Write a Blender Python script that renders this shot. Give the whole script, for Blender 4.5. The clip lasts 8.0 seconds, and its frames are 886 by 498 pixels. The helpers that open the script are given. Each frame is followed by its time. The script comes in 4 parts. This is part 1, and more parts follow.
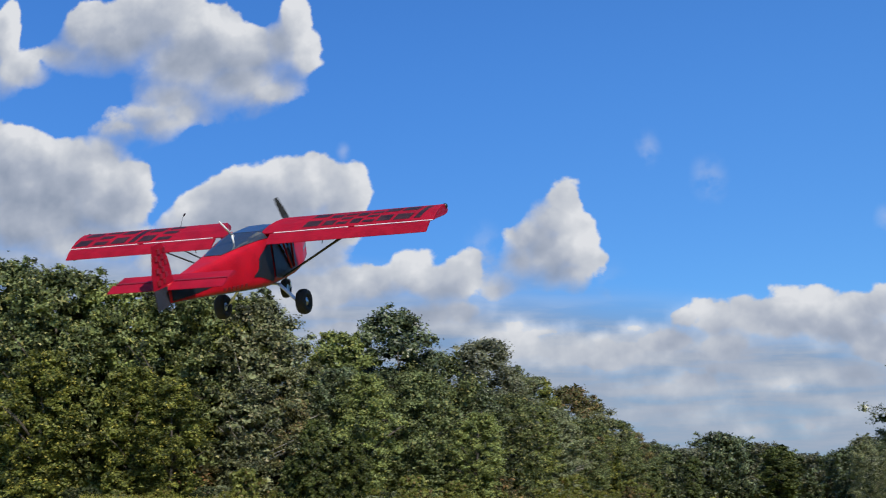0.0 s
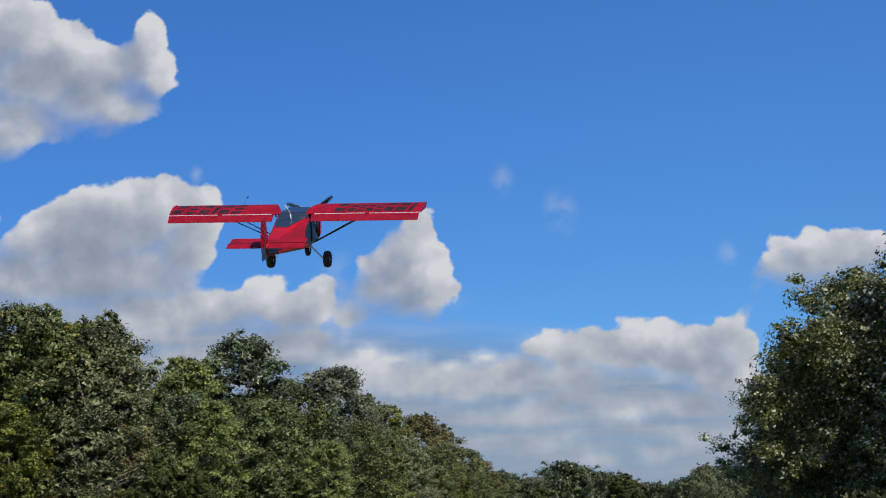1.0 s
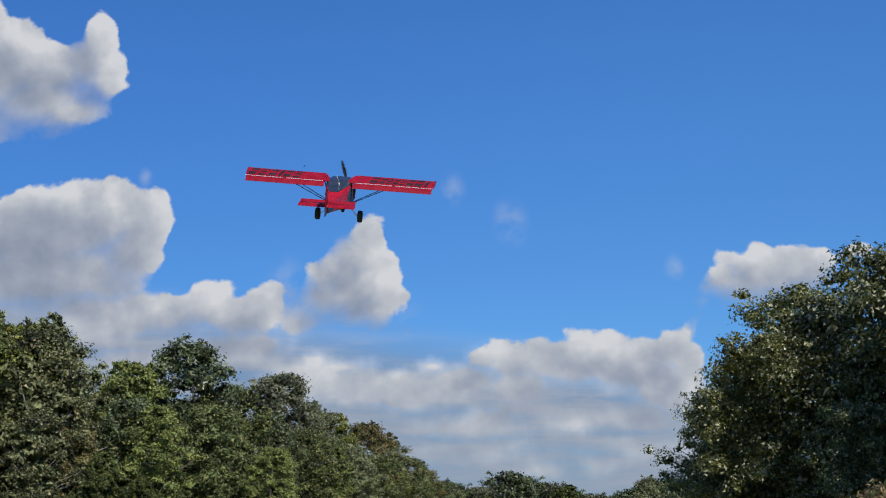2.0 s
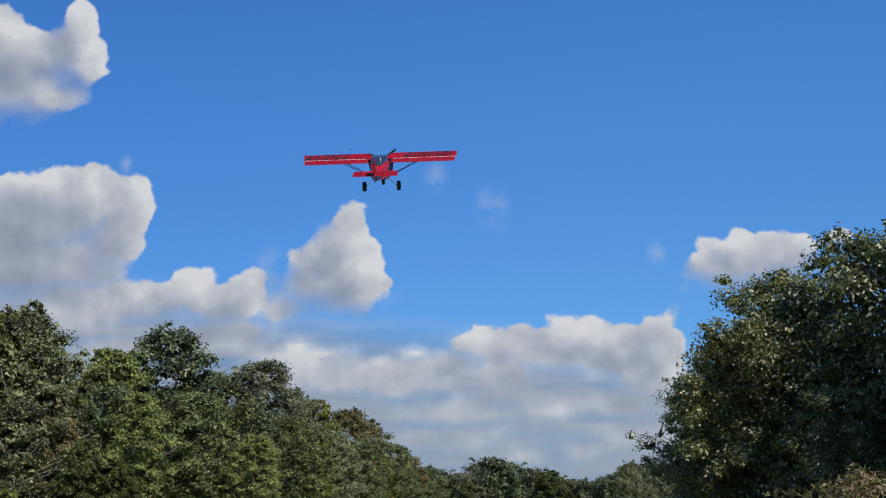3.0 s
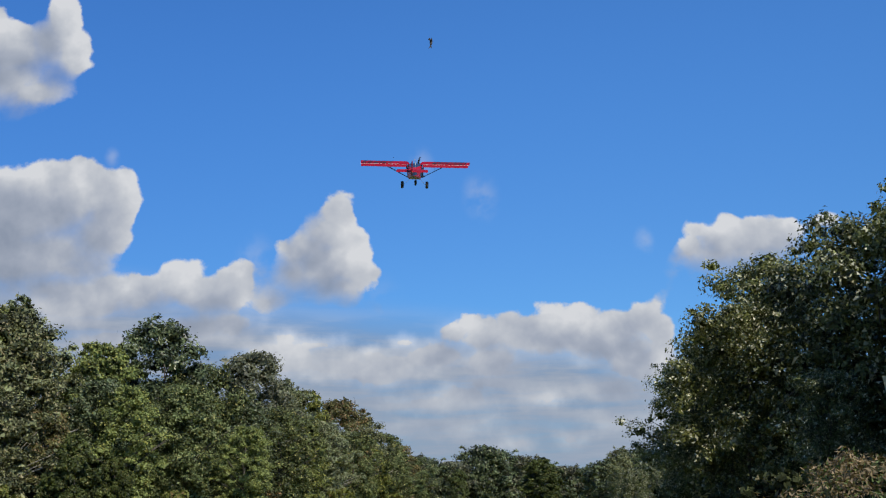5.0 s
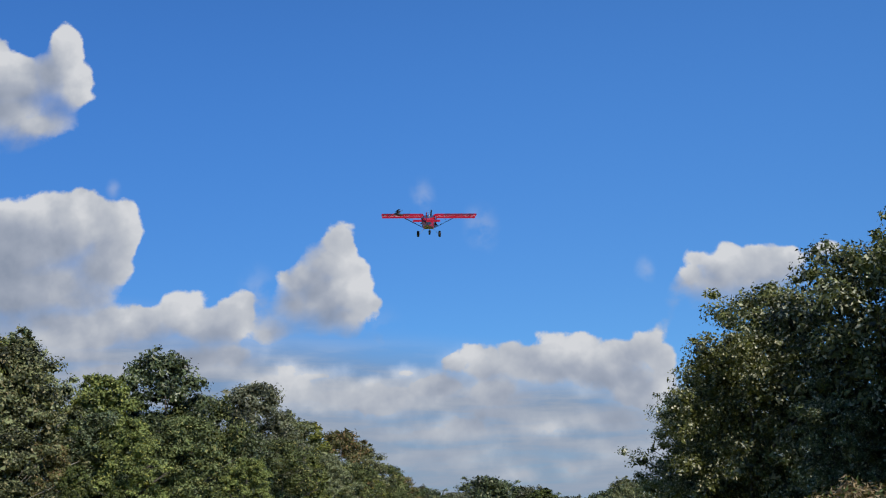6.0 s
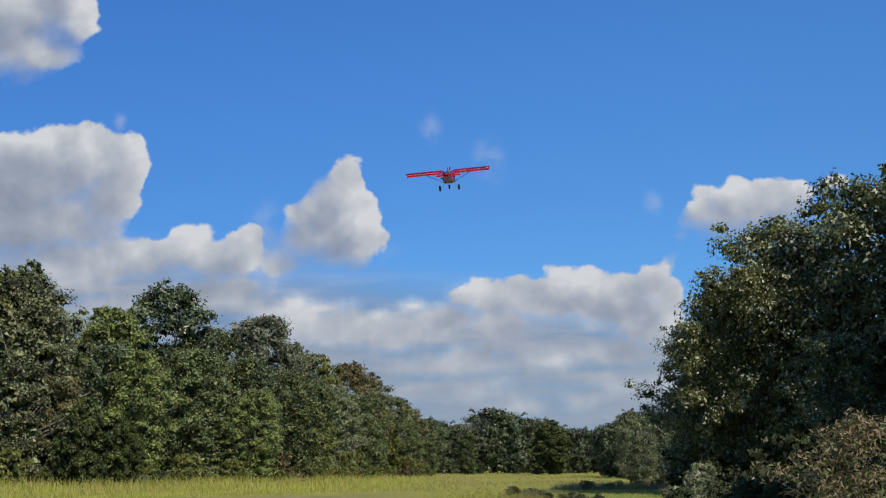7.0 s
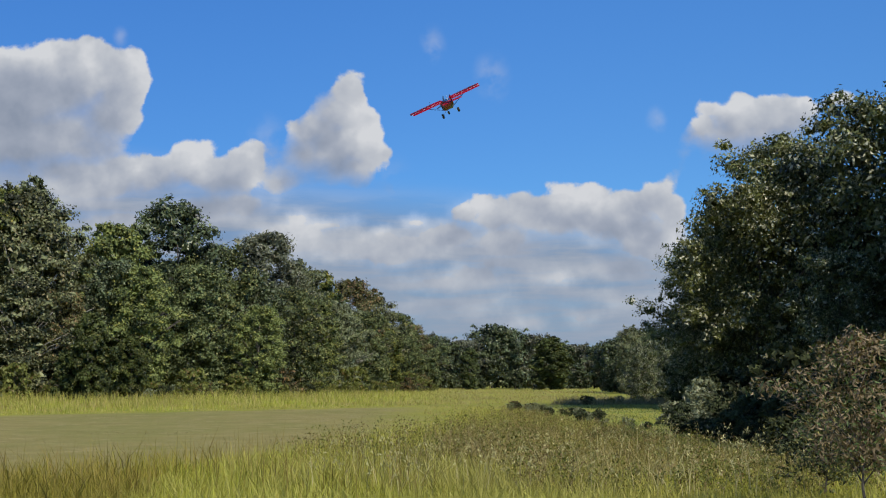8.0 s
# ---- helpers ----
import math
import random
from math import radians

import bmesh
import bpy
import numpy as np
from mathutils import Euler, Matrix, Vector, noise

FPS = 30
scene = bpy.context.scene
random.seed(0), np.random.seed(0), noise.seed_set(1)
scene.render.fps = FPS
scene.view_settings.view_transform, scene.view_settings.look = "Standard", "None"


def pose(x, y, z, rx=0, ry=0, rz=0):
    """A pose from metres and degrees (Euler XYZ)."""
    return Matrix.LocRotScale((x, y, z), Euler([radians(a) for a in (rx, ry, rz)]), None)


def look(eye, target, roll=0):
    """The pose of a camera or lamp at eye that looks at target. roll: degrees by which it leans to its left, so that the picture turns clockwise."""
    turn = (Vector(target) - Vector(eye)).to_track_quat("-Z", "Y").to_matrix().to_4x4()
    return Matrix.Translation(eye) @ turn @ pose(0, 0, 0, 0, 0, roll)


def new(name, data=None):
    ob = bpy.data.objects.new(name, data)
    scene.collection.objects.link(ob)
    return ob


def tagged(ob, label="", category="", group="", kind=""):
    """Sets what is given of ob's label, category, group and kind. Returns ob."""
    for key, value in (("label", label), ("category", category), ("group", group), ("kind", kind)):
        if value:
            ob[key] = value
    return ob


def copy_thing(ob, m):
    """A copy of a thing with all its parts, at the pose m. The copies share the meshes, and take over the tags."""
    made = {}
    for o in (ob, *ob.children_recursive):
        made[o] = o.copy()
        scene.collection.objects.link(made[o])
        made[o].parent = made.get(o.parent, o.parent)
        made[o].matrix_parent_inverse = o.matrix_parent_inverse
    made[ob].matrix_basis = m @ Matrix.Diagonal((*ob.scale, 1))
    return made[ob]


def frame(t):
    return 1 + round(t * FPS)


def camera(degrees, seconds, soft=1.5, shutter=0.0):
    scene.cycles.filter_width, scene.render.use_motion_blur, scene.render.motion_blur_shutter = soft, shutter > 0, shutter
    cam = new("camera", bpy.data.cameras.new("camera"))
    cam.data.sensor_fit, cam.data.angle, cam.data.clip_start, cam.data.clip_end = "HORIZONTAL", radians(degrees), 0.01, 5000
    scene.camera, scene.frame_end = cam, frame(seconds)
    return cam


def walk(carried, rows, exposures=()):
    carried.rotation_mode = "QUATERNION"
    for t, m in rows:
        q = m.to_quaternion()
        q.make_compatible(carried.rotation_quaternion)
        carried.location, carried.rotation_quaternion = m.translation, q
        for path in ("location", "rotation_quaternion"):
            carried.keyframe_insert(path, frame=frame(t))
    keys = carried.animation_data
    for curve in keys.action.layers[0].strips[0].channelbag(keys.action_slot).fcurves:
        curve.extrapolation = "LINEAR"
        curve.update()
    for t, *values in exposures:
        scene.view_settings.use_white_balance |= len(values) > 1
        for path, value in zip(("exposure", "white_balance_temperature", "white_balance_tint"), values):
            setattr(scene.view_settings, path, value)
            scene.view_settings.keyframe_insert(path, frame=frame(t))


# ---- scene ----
# Camera: a person stands in a meadow beside a grass airstrip and pans with the aeroplane.
cam = camera(38.6, 8.0, soft=1.1, shutter=0.2)
EYE = 1.65


def turned(yaw, pitch, roll):
    """Heading, then nose up, then lean to the right, for things that face +y."""
    return Matrix.Rotation(radians(yaw), 4, "Z") @ Matrix.Rotation(radians(pitch), 4, "X") @ Matrix.Rotation(radians(roll), 4, "Y")


VIEW = [
    (0.0, 9.92, 10.65, -0.61), (0.5, 5.86, 10.92, -0.65), (1.0, 3.19, 11.97, -0.48), (1.5, 1.45, 12.48, -0.84),
    (1.7, 1.19, 12.58, -1.10), (2.2, 0.68, 12.20, -1.08), (2.8, 0.25, 11.83, -0.96), (3.0, 0.04, 11.81, -0.88), (3.5, -0.18, 11.76, -0.50),
    (4.0, -0.26, 11.41, -0.50), (4.2, -0.26, 11.23, -0.44), (4.7, -0.42, 11.25, -0.15), (5.3, -0.575, 11.77, 0.15),
    (5.5, -0.574, 12.55, 0.25), (6.0, -0.48, 12.68, 0.265), (6.5, -0.29, 11.53, 0.215), (7.0, -0.116, 9.67, 0.132),
    (7.5, -0.078, 7.55, 0.018), (8.0, 0.0, 5.90, 0.0),
]
walk(cam, [(t, Matrix.Translation((0, 0, EYE)) @ turned(y, p, r) @ Matrix.Rotation(radians(90), 4, "X")) for t, y, p, r in VIEW], [(0.0, 0.08), (0.5, -0.07), (1.5, -0.12), (3.5, -0.10), (5.5, -0.05), (6.5, -0.12), (8.0, -0.09)])

# ---- light ----
scene.view_settings.exposure = 0.0
SUN_DIR = Vector((0.44, -0.62, 0.655)).normalized()
sun = new("sun", bpy.data.lights.new("sun", "SUN"))
sun.data.energy, sun.data.angle, sun.data.color = 4.8, radians(0.53), (1.0, 0.94, 0.84)
sun.matrix_world = look(SUN_DIR * 100, (0, 0, 0))


# ---- node helpers ----
class Net:
    """Short calls to make and link shader nodes."""

    def __init__(self, tree):
        self.tree = tree
        tree.nodes.clear()

    def node(self, kind, ins=(), operation=None, use_clamp=False, data_type=None, blend_type=None, interpolation_type=None, node_tree=None):
        n = self.tree.nodes.new(kind)
        if operation:
            n.operation = operation
        if use_clamp:
            n.use_clamp = True
        if data_type:
            n.data_type, n.blend_type = data_type, blend_type
        if interpolation_type:
            n.interpolation_type = interpolation_type
        if node_tree:
            n.node_tree = node_tree
        for key, value in dict(ins).items():
            if isinstance(value, bpy.types.NodeSocket):
                self.tree.links.new(value, n.inputs[key])
            else:
                n.inputs[key].default_value = value
        return n

    def math(self, op, a, b=0.0, c=0.0, clamp=False):
        return self.node("ShaderNodeMath", {0: a, 1: b, 2: c}, operation=op, use_clamp=clamp).outputs[0]

    def vec(self, op, a, b=(0, 0, 0), c=(0, 0, 0)):
        n = self.node("ShaderNodeVectorMath", {0: a, 1: b, 2: c}, operation=op)
        return n.outputs["Value"] if op in ("LENGTH", "DOT_PRODUCT") else n.outputs[0]

    def mix(self, fac, a, b, blend="MIX"):
        n = self.node("ShaderNodeMix", data_type="RGBA", blend_type=blend)
        for key, value in ((0, fac), (6, a), (7, b)):
            if isinstance(value, bpy.types.NodeSocket):
                self.tree.links.new(value, n.inputs[key])
            else:
                n.inputs[key].default_value = (*value, 1) if key and len(value) == 3 else value
        return n.outputs[2]

    def noise(self, scale, detail=4.0, rough=0.55, vector=None, colour=False):
        ins = {"Scale": scale, "Detail": detail, "Roughness": rough}
        if vector is not None:
            ins["Vector"] = vector
        return self.node("ShaderNodeTexNoise", ins).outputs[1 if colour else 0]

    def ramp(self, fac, stops):
        n = self.node("ShaderNodeValToRGB", {0: fac})
        while len(n.color_ramp.elements) < len(stops):
            n.color_ramp.elements.new(0.5)
        for e, (at, col) in zip(n.color_ramp.elements, stops):
            e.position, e.color = at, (*col, 1)
        return n.outputs[0]

    def span(self, x, a, b, lo=0.0, hi=1.0):
        return self.node("ShaderNodeMapRange", {0: x, 1: a, 2: b, 3: lo, 4: hi}, interpolation_type="SMOOTHSTEP").outputs[0]


# ---- sky with cumulus clouds ----
# Each puff of a cloud: azimuth slope, height slope, half width, half height (all as x/y and z/y of its direction).
HIGH = [(-0.574, 0.397, 0.014, 0.030), (-0.563, 0.362, 0.021, 0.015), (-0.501, 0.401, 0.020, 0.024), (-0.529, 0.376, 0.023, 0.008), (-0.463, 0.394, 0.042, 0.026), (-0.432, 0.410, 0.047, 0.027), (-0.389, 0.387, 0.036, 0.030), (-0.399, 0.364, 0.041, 0.023), (-0.353, 0.370, 0.031, 0.024), (-0.354, 0.345, 0.033, 0.016), (-0.326, 0.332, 0.022, 0.009), (-0.307, 0.393, 0.016, 0.025), (-0.296, 0.367, 0.015, 0.020), (-0.286, 0.357, 0.007, 0.006), (-0.322, 0.376, 0.020, 0.017), (-0.369, 0.394, 0.014, 0.009), (-0.418, 0.332, 0.026, 0.013), (-0.438, 0.317, 0.029, 0.010), (-0.419, 0.309, 0.026, 0.009), (-0.458, 0.307, 0.018, 0.005), (-0.402, 0.318, 0.013, 0.011)]  # high cloud
WEST = [(-0.556, 0.270, 0.048, 0.039), (-0.574, 0.291, 0.043, 0.022), (-0.513, 0.264, 0.042, 0.034), (-0.485, 0.272, 0.025, 0.023), (-0.450, 0.256, 0.021, 0.021), (-0.440, 0.262, 0.011, 0.012), (-0.469, 0.240, 0.041, 0.028), (-0.537, 0.229, 0.063, 0.030), (-0.488, 0.206, 0.062, 0.018), (-0.395, 0.189, 0.050, 0.022), (-0.336, 0.195, 0.068, 0.025), (-0.281, 0.156, 0.053, 0.018), (-0.402, 0.218, 0.020, 0.012)]  # bank at the left
BANK = [(-0.384, 0.223, 0.027, 0.028), (-0.343, 0.230, 0.045, 0.036), (-0.314, 0.241, 0.036, 0.032), (-0.289, 0.246, 0.030, 0.026), (-0.259, 0.237, 0.022, 0.028), (-0.250, 0.254, 0.011, 0.012), (-0.289, 0.269, 0.005, 0.006), (-0.319, 0.265, 0.016, 0.007), (-0.265, 0.213, 0.023, 0.019), (-0.324, 0.195, 0.063, 0.019), (-0.292, 0.185, 0.027, 0.010)]  # second bank
SHELF = [(-0.257, 0.166, 0.018, 0.013), (-0.231, 0.163, 0.025, 0.016), (-0.201, 0.173, 0.021, 0.017), (-0.199, 0.183, 0.013, 0.008), (-0.156, 0.174, 0.016, 0.017), (-0.149, 0.183, 0.009, 0.008), (-0.173, 0.162, 0.036, 0.015), (-0.133, 0.156, 0.014, 0.009), (-0.182, 0.135, 0.036, 0.009), (-0.160, 0.137, 0.016, 0.011), (-0.258, 0.127, 0.027, 0.008), (-0.305, 0.167, 0.041, 0.012)]  # shelf below the bank
POINT = [(-0.074, 0.241, 0.008, 0.007), (-0.070, 0.246, 0.004, 0.003), (-0.078, 0.228, 0.011, 0.014), (-0.070, 0.223, 0.009, 0.016), (-0.083, 0.213, 0.018, 0.017), (-0.096, 0.203, 0.016, 0.015), (-0.108, 0.196, 0.013, 0.012), (-0.083, 0.188, 0.032, 0.021), (-0.065, 0.196, 0.015, 0.022), (-0.058, 0.179, 0.014, 0.012), (-0.073, 0.172, 0.021, 0.010), (-0.052, 0.195, 0.005, 0.006), (-0.047, 0.177, 0.005, 0.006), (-0.110, 0.181, 0.014, 0.013), (-0.118, 0.203, 0.006, 0.005)]  # pointed cloud
LOW = [(-0.117, 0.126, 0.007, 0.005), (-0.096, 0.120, 0.016, 0.005), (-0.132, 0.116, 0.017, 0.007), (-0.119, 0.109, 0.031, 0.011), (-0.044, 0.111, 0.008, 0.006), (-0.027, 0.106, 0.016, 0.008), (-0.065, 0.108, 0.007, 0.003), (-0.042, 0.098, 0.031, 0.010), (-0.078, 0.103, 0.018, 0.008)]  # low bank
EAST = [(0.032, 0.140, 0.010, 0.009), (0.046, 0.140, 0.006, 0.006), (0.021, 0.133, 0.011, 0.008), (0.039, 0.126, 0.018, 0.010), (-0.020, 0.124, 0.007, 0.004), (0.094, 0.148, 0.014, 0.010), (0.115, 0.145, 0.020, 0.012), (0.097, 0.131, 0.045, 0.017), (0.147, 0.137, 0.025, 0.014), (0.172, 0.146, 0.015, 0.014), (0.177, 0.156, 0.008, 0.006), (0.183, 0.135, 0.012, 0.013), (0.142, 0.121, 0.049, 0.013), (0.062, 0.140, 0.011, 0.009), (0.003, 0.113, 0.025, 0.011), (0.048, 0.109, 0.027, 0.012), (0.164, 0.108, 0.027, 0.016)]  # bank at the right
FLAT = [(0.081, 0.080, 0.011, 0.003), (0.091, 0.081, 0.005, 0.002), (0.043, 0.063, 0.006, 0.004), (0.066, 0.046, 0.008, 0.005), (0.110, 0.049, 0.006, 0.004), (0.118, 0.050, 0.003, 0.002), (0.025, 0.081, 0.022, 0.009), (0.039, 0.091, 0.016, 0.005), (0.142, 0.086, 0.027, 0.005), (-0.011, 0.077, 0.027, 0.004), (0.150, 0.063, 0.022, 0.004), (0.016, 0.057, 0.022, 0.003)]  # flat clouds near the horizon
GROVE = [(0.212, 0.215, 0.009, 0.006), (0.208, 0.201, 0.012, 0.010), (0.244, 0.220, 0.012, 0.008), (0.241, 0.224, 0.006, 0.005), (0.264, 0.221, 0.014, 0.008), (0.252, 0.206, 0.040, 0.015), (0.289, 0.215, 0.017, 0.009), (0.291, 0.221, 0.006, 0.005), (0.316, 0.222, 0.010, 0.006), (0.229, 0.197, 0.025, 0.008)]  # cloud over the grove
PUFFS = HIGH + WEST + BANK + SHELF + POINT + LOW + EAST + FLAT + GROVE


# Thin shreds: azimuth slope, height slope, size.
WISPS = [(-0.009, 0.271, 0.011), (0.040, 0.244, 0.014), (0.171, 0.208, 0.008), (-0.042, 0.144, 0.022), (-0.141, 0.185, 0.018), (-0.108, 0.156, 0.010), (-0.260, 0.274, 0.006)]


def cloud_field():
    """A group: how deep a direction's slope point lies inside the clouds (above 0: inside)."""
    g = bpy.data.node_groups.new("cloud_field", "ShaderNodeTree")
    g.interface.new_socket("Point", in_out="INPUT", socket_type="NodeSocketVector")
    g.interface.new_socket("Depth", in_out="OUTPUT", socket_type="NodeSocketFloat")
    n = Net(g)
    p = n.node("NodeGroupInput").outputs[0]
    best = None
    for u, v, ru, rv in PUFFS:
        q = n.vec("MULTIPLY_ADD", p, (1 / ru, 1 / rv, 0), (-u / ru, -v / rv, 0))
        d = n.math("MULTIPLY_ADD", n.vec("LENGTH", q), -rv, rv)
        best = d if best is None else n.math("SMOOTH_MAX", best, d, 0.006)
    n.node("NodeGroupOutput", {0: best})
    return g


world = bpy.data.worlds.new("sky")
scene.world = world
world.use_nodes = True
n = Net(world.node_tree)
way = n.node("ShaderNodeTexCoord").outputs["Generated"]
clear = n.node("ShaderNodeTexSky")
clear.sky_type, clear.sun_disc = "NISHITA", False
clear.sun_elevation, clear.sun_rotation = math.asin(SUN_DIR.z), math.atan2(SUN_DIR.x, SUN_DIR.y)
clear.air_density, clear.dust_density, clear.ozone_density, clear.altitude = 1.0, 0.6, 3.0, 200.0
sky = clear.outputs[0]
xyz = n.node("ShaderNodeSeparateXYZ", {0: way})
ahead = n.math("MAXIMUM", xyz.outputs[1], 0.02)
slope = n.node("ShaderNodeCombineXYZ", {0: n.math("DIVIDE", xyz.outputs[0], ahead), 1: n.math("DIVIDE", xyz.outputs[2], ahead)}).outputs[0]
swirl = n.vec("SUBTRACT", n.noise(11.0, 6.0, 0.6, slope, True), (0.5, 0.5, 0.5))
slope2 = n.vec("MULTIPLY_ADD", swirl, (0.018, 0.013, 0), slope)
field = cloud_field()


def depth_at(point):
    g = n.node("ShaderNodeGroup", {}, node_tree=field)
    n.tree.links.new(point, g.inputs[0])
    return g.outputs[0]


def billows(point):
    """Rounded heads at three sizes, about -0.5 to 0.5."""
    big = n.noise(24.0, 2.0, 0.5, point)
    fine = n.noise(62.0, 6.0, 0.58, point)
    return n.math("SUBTRACT", n.math("MULTIPLY_ADD", fine, 0.45, n.math("MULTIPLY", big, 0.55)), 0.5)


lumps = billows(slope)
lumps2 = billows(n.vec("ADD", slope, (0.003, 0.006, 0)))
plain_depth = depth_at(slope2)
depth = n.math("MULTIPLY_ADD", lumps, 0.026, n.math("SUBTRACT", plain_depth, 0.0005))
depth_sun = n.math("MULTIPLY_ADD", lumps2, 0.030, depth_at(n.vec("ADD", slope2, (0.016, 0.022, 0))))
# crisp where the sun strikes, fraying out on the shaded side
lee = n.math("MULTIPLY", n.span(depth_sun, -0.010, 0.016), n.span(xyz.outputs[2], 0.08, 0.18, 0.3, 1.0))
cover = n.span(depth, n.math("MULTIPLY_ADD", lee, -0.022, -0.0025), n.math("MULTIPLY_ADD", lee, 0.012, 0.0012))
for u, v, r in WISPS:
    q = n.vec("LENGTH", n.vec("MULTIPLY_ADD", slope2, (1 / r, 0.7 / r, 0), (-u / r, -v * 0.7 / r, 0)))
    veil = n.math("MULTIPLY", n.span(q, 1.3, 0.0, 0.0, 0.26), n.span(n.noise(45.0, 3.0, 0.5, slope), 0.35, 0.62))
    cover = n.math("MAXIMUM", cover, veil)
# thin grey layers low over the horizon
layers = n.noise(9.0, 6.0, 0.6, n.vec("MULTIPLY", slope, (0.9, 7.0, 1)))
low = n.math("MULTIPLY", n.span(n.math("MULTIPLY_ADD", xyz.outputs[0], 0.10, xyz.outputs[2]), 0.158, 0.105), n.span(layers, 0.30, 0.56, 0.78, 0.99))
cover = n.math("MAXIMUM", cover, low)
# the sky beside and behind the view has the same scattered clouds
apart = n.noise(2.4, 6.0, 0.6, n.vec("MULTIPLY", way, (1, 1, 2.2)))
beyond = n.span(apart, 0.55, 0.66)
front = n.math("MULTIPLY", n.span(xyz.outputs[1], 0.66, 0.74), n.span(xyz.outputs[2], 0.52, 0.46))
cover = n.math("ADD", n.math("MULTIPLY", cover, front), n.math("MULTIPLY", beyond, n.math("SUBTRACT", 1.0, front)))
# shaded bases, then the relief of the heads turned to the light
base = n.span(n.math("MULTIPLY_ADD", lumps2, -0.018, depth_sun), -0.026, 0.026)
relief = n.math("SUBTRACT", n.noise(20.0, 4.0, 0.5, n.vec("ADD", slope2, (0.006, 0.013, 0))), n.noise(20.0, 4.0, 0.5, slope2))
relief = n.math("MULTIPLY", relief, 1.5)
soft = n.math("MULTIPLY", n.math("SUBTRACT", n.noise(13.0, 4.0, 0.55, slope), 0.5), 0.7)
shade = n.math("ADD", n.math("ADD", n.math("MULTIPLY", base, 0.82), relief), n.math("MULTIPLY", soft, base), clamp=True)
white = n.ramp(shade, [(0.0, (0.80, 0.82, 0.86)), (0.22, (0.63, 0.665, 0.73)), (0.6, (0.435, 0.485, 0.59)), (1.0, (0.315, 0.37, 0.48))])
# low clouds seen through more air
streak = n.mix(n.span(layers, 0.34, 0.66), (0.255, 0.345, 0.50), (0.44, 0.50, 0.605))
white = n.mix(n.math("MULTIPLY", n.span(depth, 0.003, -0.010), n.span(xyz.outputs[2], 0.19, 0.14)), white, streak)
white = n.mix(n.span(xyz.outputs[2], 0.125, 0.035, 0.0, 0.45), white, (0.37, 0.45, 0.58))
bluer = n.mix(1.0, sky, n.mix(n.span(xyz.outputs[2], 0.12, 0.40), (0.275, 0.54, 0.86), (0.305, 0.645, 1.06)), "MULTIPLY")
# paler towards the sun's side
bluer = n.mix(1.0, bluer, n.mix(n.span(xyz.outputs[0], -0.45, 0.35), (0.82, 0.85, 0.885), (1.18, 1.14, 1.09)), "MULTIPLY")
air = n.node("ShaderNodeBackground", {0: bluer, 1: 0.146})
cloud = n.node("ShaderNodeBackground", {0: white, 1: 0.86})
both = n.node("ShaderNodeMixShader", {0: cover, 1: air.outputs[0], 2: cloud.outputs[0]})
n.node("ShaderNodeOutputWorld", {0: both.outputs[0]})
world.cycles.sampling_method, world.cycles.sample_map_resolution = "MANUAL", 512


# ---- materials ----
def material(name):
    m = bpy.data.materials.new(name)
    m.use_nodes = True
    return m, Net(m.node_tree)


def paint(name, colour, rough=0.4, metal=0.0, vary=0.12, scale=3.0, coat=0.0, bump=0.0, sheen=0.5):
    """Painted or plain surface with stains at two scales."""
    m, n = material(name)
    at = n.node("ShaderNodeTexCoord").outputs["Object"]
    big = n.noise(scale, 4.0, 0.6, at)
    fine = n.noise(scale * 14, 3.0, 0.5, at)
    dim = [c * (1 - vary * 2.2) for c in colour]
    col = n.mix(n.span(big, 0.3, 0.7), dim, colour)
    col = n.mix(n.span(fine, 0.35, 0.75, 0, 0.4), col, [min(1, c * (1 + vary)) for c in colour])
    b = n.node("ShaderNodeBsdfPrincipled", {"Base Color": col, "Metallic": metal, "Roughness": n.span(big, 0.2, 0.8, rough * 0.8, min(1, rough * 1.25)), "Coat Weight": coat, "Coat Roughness": 0.1, "Specular IOR Level": sheen})
    if bump:
        n.tree.links.new(n.node("ShaderNodeBump", {"Height": fine, "Strength": bump, "Distance": 0.01}).outputs[0], b.inputs["Normal"])
    n.node("ShaderNodeOutputMaterial", {0: b.outputs[0]})
    return m


